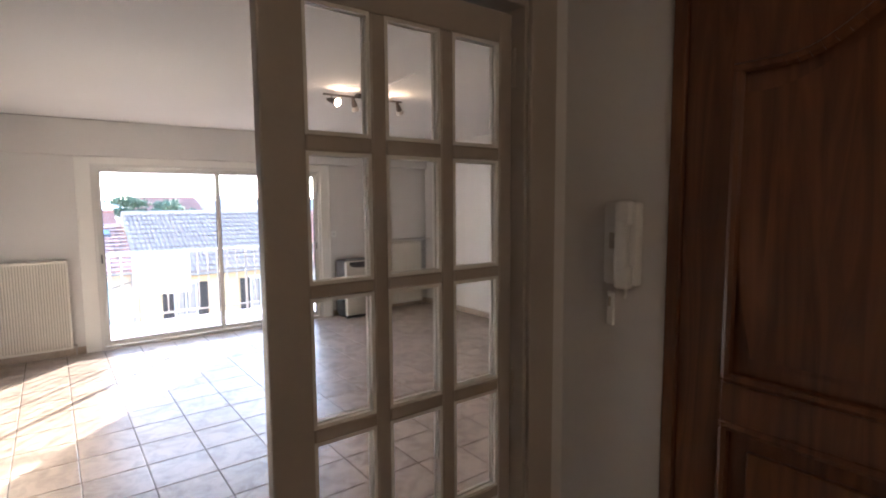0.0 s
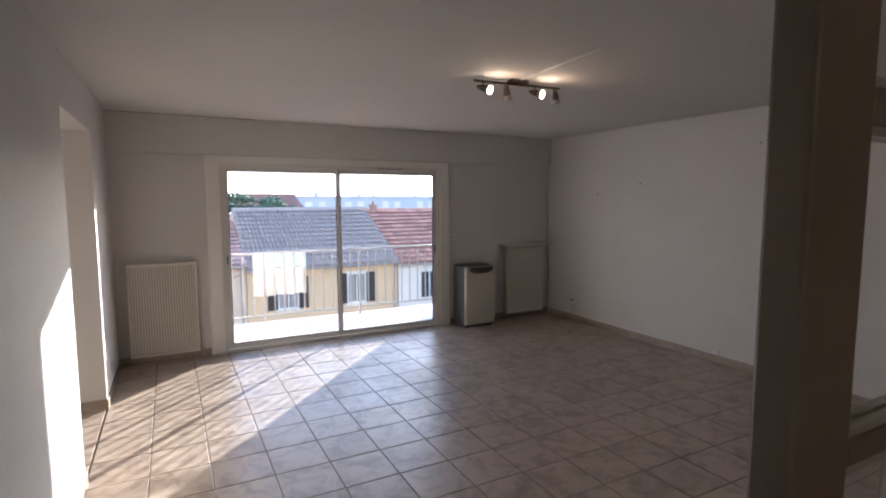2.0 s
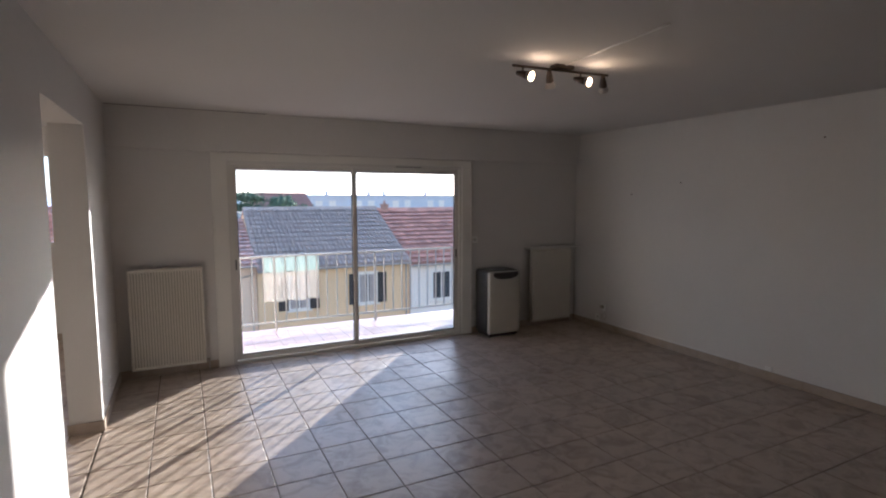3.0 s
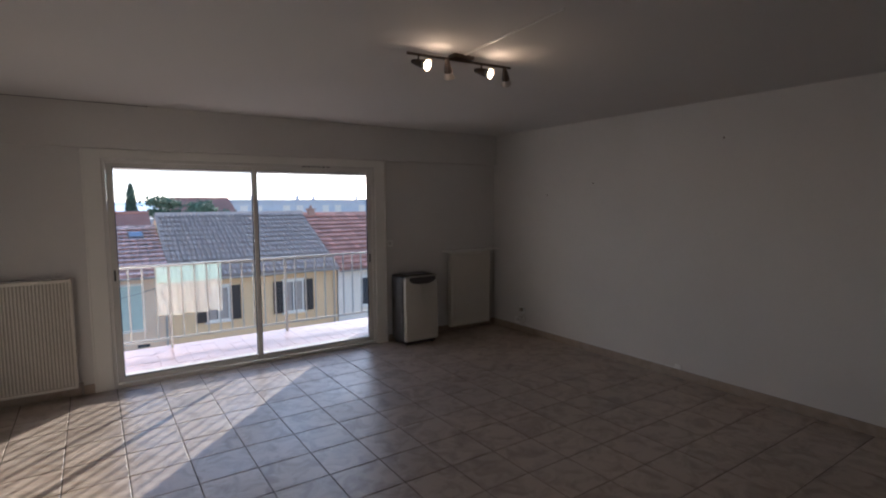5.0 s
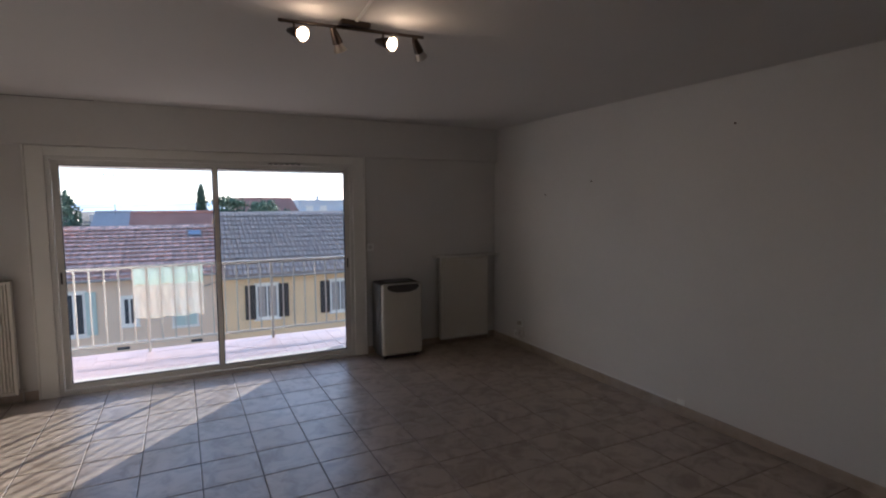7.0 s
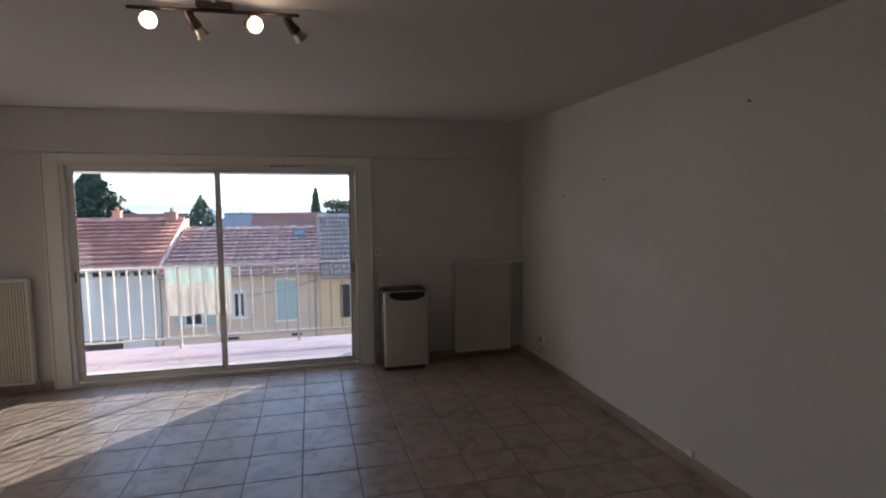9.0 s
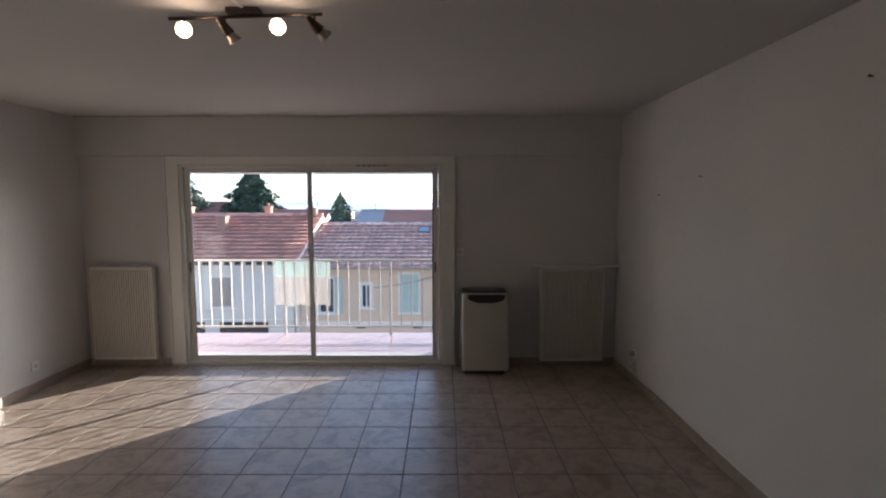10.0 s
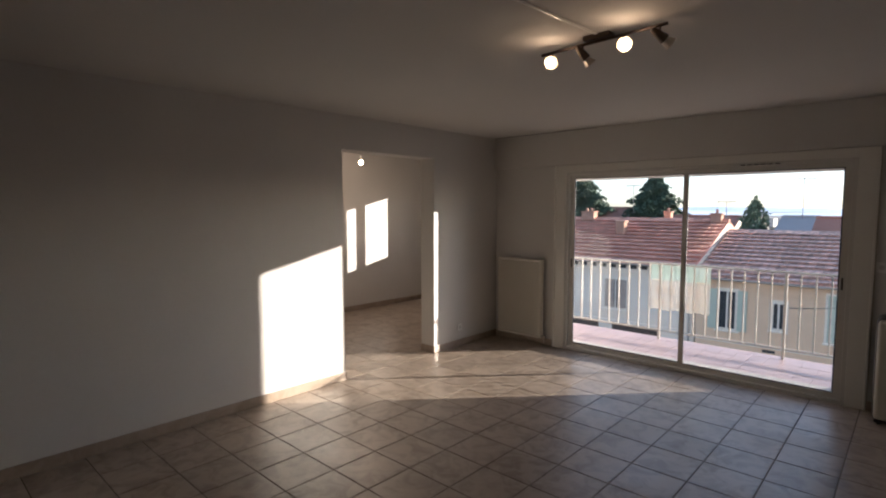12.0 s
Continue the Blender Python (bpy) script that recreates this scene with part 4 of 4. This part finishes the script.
block = thing("apartment_building", (20.0, 84, GZ), "long grey-blue block of flats with white windows", "building")
boxes("wall", facade_grey, [(0, 34, 0, 12, 0, 9.8)], block)
boxes("parapet", facade_grey, [(-0.2, 34.2, -0.2, 12.2, 9.8, 10.15)], block)
for i in range(14):
    for z in (4.2, 7.6):
        if (i + int(z)) % 3:
            boxes("window", win_white, [(1.1 + i * 2.35, 2.3 + i * 2.35, -0.06, 0.0, z, z + 1.5)], block)
for x in (3.6, 11.5, 14.5, 23.0):
    boxes("chimney", facade_grey, [(x, x + 0.5, 3, 3.5, 10.15, 10.9)], block)
rng = random.Random(21)
far = []
for i in range(150):
    x, y = rng.uniform(-260, 260), rng.uniform(180, 420)
    w = rng.uniform(5, 13)
    far.append((x, x + w, y, y + 10, GZ - 0.5, GZ + rng.uniform(2.6, 4.4)))
far_ob = boxes("far_houses", principled("far_wall", (0.62, 0.57, 0.52), 0.9), far)
tagged(far_ob, "far pale roofs and houses out to the hills", "houses", kind="stuff")
bm = bmesh.new()
n = 90
for row, (y, base) in enumerate(((700, 7.5), (1400, 12))):
    pts = []
    for i in range(n + 1):
        x = -1400 + 2800 * i / n
        pts.append((x, GZ + base * (0.8 + 0.55 * noise.noise(Vector((x * 0.004, row * 5.0, 0))) + 0.15 * noise.noise(Vector((x * 0.02, row, 3))))))
    a = [bm.verts.new((x, y, GZ - 1)) for x, z in pts]
    b = [bm.verts.new((x, y + 60, z)) for x, z in pts]
    for i in range(n):
        bm.faces.new((a[i], a[i + 1], b[i + 1], b[i]))
structure(part("backdrop", bm, hill_mat), "low blue hills on the horizon, haze painted in as a faint glow")

bm = bmesh.new()
pts = [Vector((0.3 + 3.1 * i / 10, HY - 0.04, -2.35 + 0.62 * i / 10 - 0.10 * math.sin(math.pi * i / 10))) for i in range(11)]
add_path(bm, pts, 0.016, n=5)
tagged(part("facade_cable", bm, metal_dark), "thin dark cable sagging along the beige facade", "cable")

# ---- banner on the railing ----
ban = thing("banner", (1.45, RAIL_Y + 0.035, 0.345), "translucent white and pale green sale banner tied to the railing", "banner")


def cloth(name, color):
    m = bpy.data.materials.new(name)
    m.use_nodes = True
    n, l = m.node_tree.nodes, m.node_tree.links
    b = n["Principled BSDF"]
    b.inputs["Base Color"].default_value = (*color, 1)
    b.inputs["Roughness"].default_value = 0.8
    tl, mx = n.new("ShaderNodeBsdfTranslucent"), n.new("ShaderNodeMixShader")
    tl.inputs["Color"].default_value = (*color, 1)
    mx.inputs[0].default_value = 0.3
    l.new(b.outputs[0], mx.inputs[1])
    l.new(tl.outputs[0], mx.inputs[2])
    clear, thin = n.new("ShaderNodeBsdfTransparent"), n.new("ShaderNodeMixShader")
    thin.inputs[0].default_value = 0.5
    l.new(mx.outputs[0], thin.inputs[1])
    l.new(clear.outputs[0], thin.inputs[2])
    l.new(thin.outputs[0], n["Material Output"].inputs["Surface"])
    return m


def cloth_sheet(name, x0, x1, z0, z1, mat, y=0.0, nx=24, nz=4):
    bm = bmesh.new()
    g = [[bm.verts.new((x0 + (x1 - x0) * i / nx, y + 0.008 * math.sin(i * 1.3 + j * 0.4), z0 + (z1 - z0) * j / nz + (0.008 * math.sin(i * 0.7) if j == 0 else 0))) for i in range(nx + 1)] for j in range(nz + 1)]
    for j in range(nz):
        for i in range(nx):
            bm.faces.new((g[j][i], g[j][i + 1], g[j + 1][i + 1], g[j + 1][i]))
    return part(name, bm, mat, ban, smooth=True)


cloth_sheet("green_band", 0, 0.70, 0.375, 0.595, cloth("banner_green", (0.55, 0.72, 0.66)))
cloth_sheet("white_band", 0, 0.70, 0.0, 0.374, cloth("banner_white", (0.60, 0.57, 0.52)))
ink = cloth("banner_ink", (0.60, 0.53, 0.50))
for i, (x, w) in enumerate(((0.06, 0.06), (0.15, 0.05), (0.23, 0.06), (0.36, 0.06), (0.45, 0.05), (0.53, 0.06))):
    boxes("letter_bar", ink, [(x, x + w, 0.010, 0.012, 0.20, 0.30)], ban)
for i in range(6):
    boxes("letter_bar", ink, [(0.04 + i * 0.095, 0.09 + i * 0.095, 0.010, 0.012, 0.04, 0.12)], ban)

# ---- floor tiles ----
P, OX, OY = 0.3333, 1.9917, -1.1244
full = None
rows = []
for (ax0, ax1, ay0, ay1) in ((0.0, W, HALL_END, 0.0), (-SIDE_T, 0.0, OPEN_Y0, OPEN_Y1), (R2X, -SIDE_T, R2Y0, R2Y1)):
    for i in range(math.floor((ax0 - OX) / P), math.ceil((ax1 - OX) / P)):
        for j in range(math.floor((ay0 - OY) / P), math.ceil((ay1 - OY) / P)):
            x0, x1 = max(ax0, OX + i * P), min(ax1, OX + (i + 1) * P)
            y0, y1 = max(ay0, OY + j * P), min(ay1, OY + (j + 1) * P)
            if x1 - x0 < 0.02 or y1 - y0 < 0.02 or (x0 > HALL_X and y1 < DOOR_Y):
                continue
            rows.append((x0 + 0.003, x1 - 0.003, y0 + 0.003, y1 - 0.003))
rows.sort(key=lambda r: math.hypot((r[0] + r[1]) / 2 - 2.2, ((r[2] + r[3]) / 2 + 3.4) * 0.8))


def tile_bm(bm, x0, x1, y0, y1, lift=0.0):
    e = 0.0025
    ring = lambda d, z: [bm.verts.new(p) for p in ((x0 + d, y0 + d, z), (x1 - d, y0 + d, z), (x1 - d, y1 - d, z), (x0 + d, y1 - d, z))]
    a, b, c = ring(0, -0.0045), ring(0, -0.0015), ring(e, lift)
    bm.faces.new(c)
    for u, v in ((a, b), (b, c)):
        for k in range(4):
            bm.faces.new((u[k], u[(k + 1) % 4], v[(k + 1) % 4], v[k]))


for r in rows[:300]:
    w, d = r[1] - r[0], r[3] - r[2]
    whole = w > P - 0.007 and d > P - 0.007
    if whole and full:
        ob = new("tile", full)
        ob.parent = floor
    else:
        bm = bmesh.new()
        tile_bm(bm, -w / 2, w / 2, -d / 2, d / 2)
        ob = part("tile", bm, tile, floor)
        if whole:
            full = ob.data
    ob.location = ((r[0] + r[1]) / 2, (r[2] + r[3]) / 2, random.uniform(-0.0003, 0.0003))
bm = bmesh.new()
for r in rows[300:]:
    tile_bm(bm, *r)
tagged(part("outer_tiles", bm, tile, floor), kind="stuff")

# ---- roof tiles ----
for roof, w, depth, e, r, over, pitch, mat, flat in ROOFS:
    k = (r - e) / (depth / 2)
    ang = math.atan(k)
    length = (depth / 2 + over) / math.cos(ang)
    cols, rws = int(w / pitch), int(length / 0.45)
    bm = tile_mesh(pitch * 0.98, 0.48, flat)
    first = part("roof_tile", bm, mat, roof)
    mesh = first.data
    first.matrix_basis = pose(pitch / 2, -over, e - over * k + 0.02, math.degrees(ang), 0, 0)
    made, verts, faces = 1, [], []
    for j in range(rws):
        for i in range(cols):
            if i == j == 0:
                continue
            s = j * length / rws
            x, y, z = (i + 0.5) * w / cols, -over + s * math.cos(ang), e - over * k + s * math.sin(ang) + 0.02
            m = pose(x + random.uniform(-0.004, 0.004), y + random.uniform(-0.008, 0.008), z + random.uniform(0, 0.006), math.degrees(ang) + random.uniform(-0.5, 0.5), 0, random.uniform(-0.7, 0.7))
            if made < 300:
                ob = new("roof_tile", mesh)
                ob.parent = roof
                ob.matrix_basis = m
                made += 1
            else:
                base = len(verts)
                verts.extend((m @ v.co)[:] for v in mesh.vertices)
                faces.extend([base + q for q in f.vertices] for f in mesh.polygons)
    if verts:
        me = bpy.data.meshes.new("roof_tiles")
        me.from_pydata(verts, [], faces)
        me.materials.append(mat)
        ob = tagged(new("roof_tiles", me), kind="stuff")
        ob.parent = roof
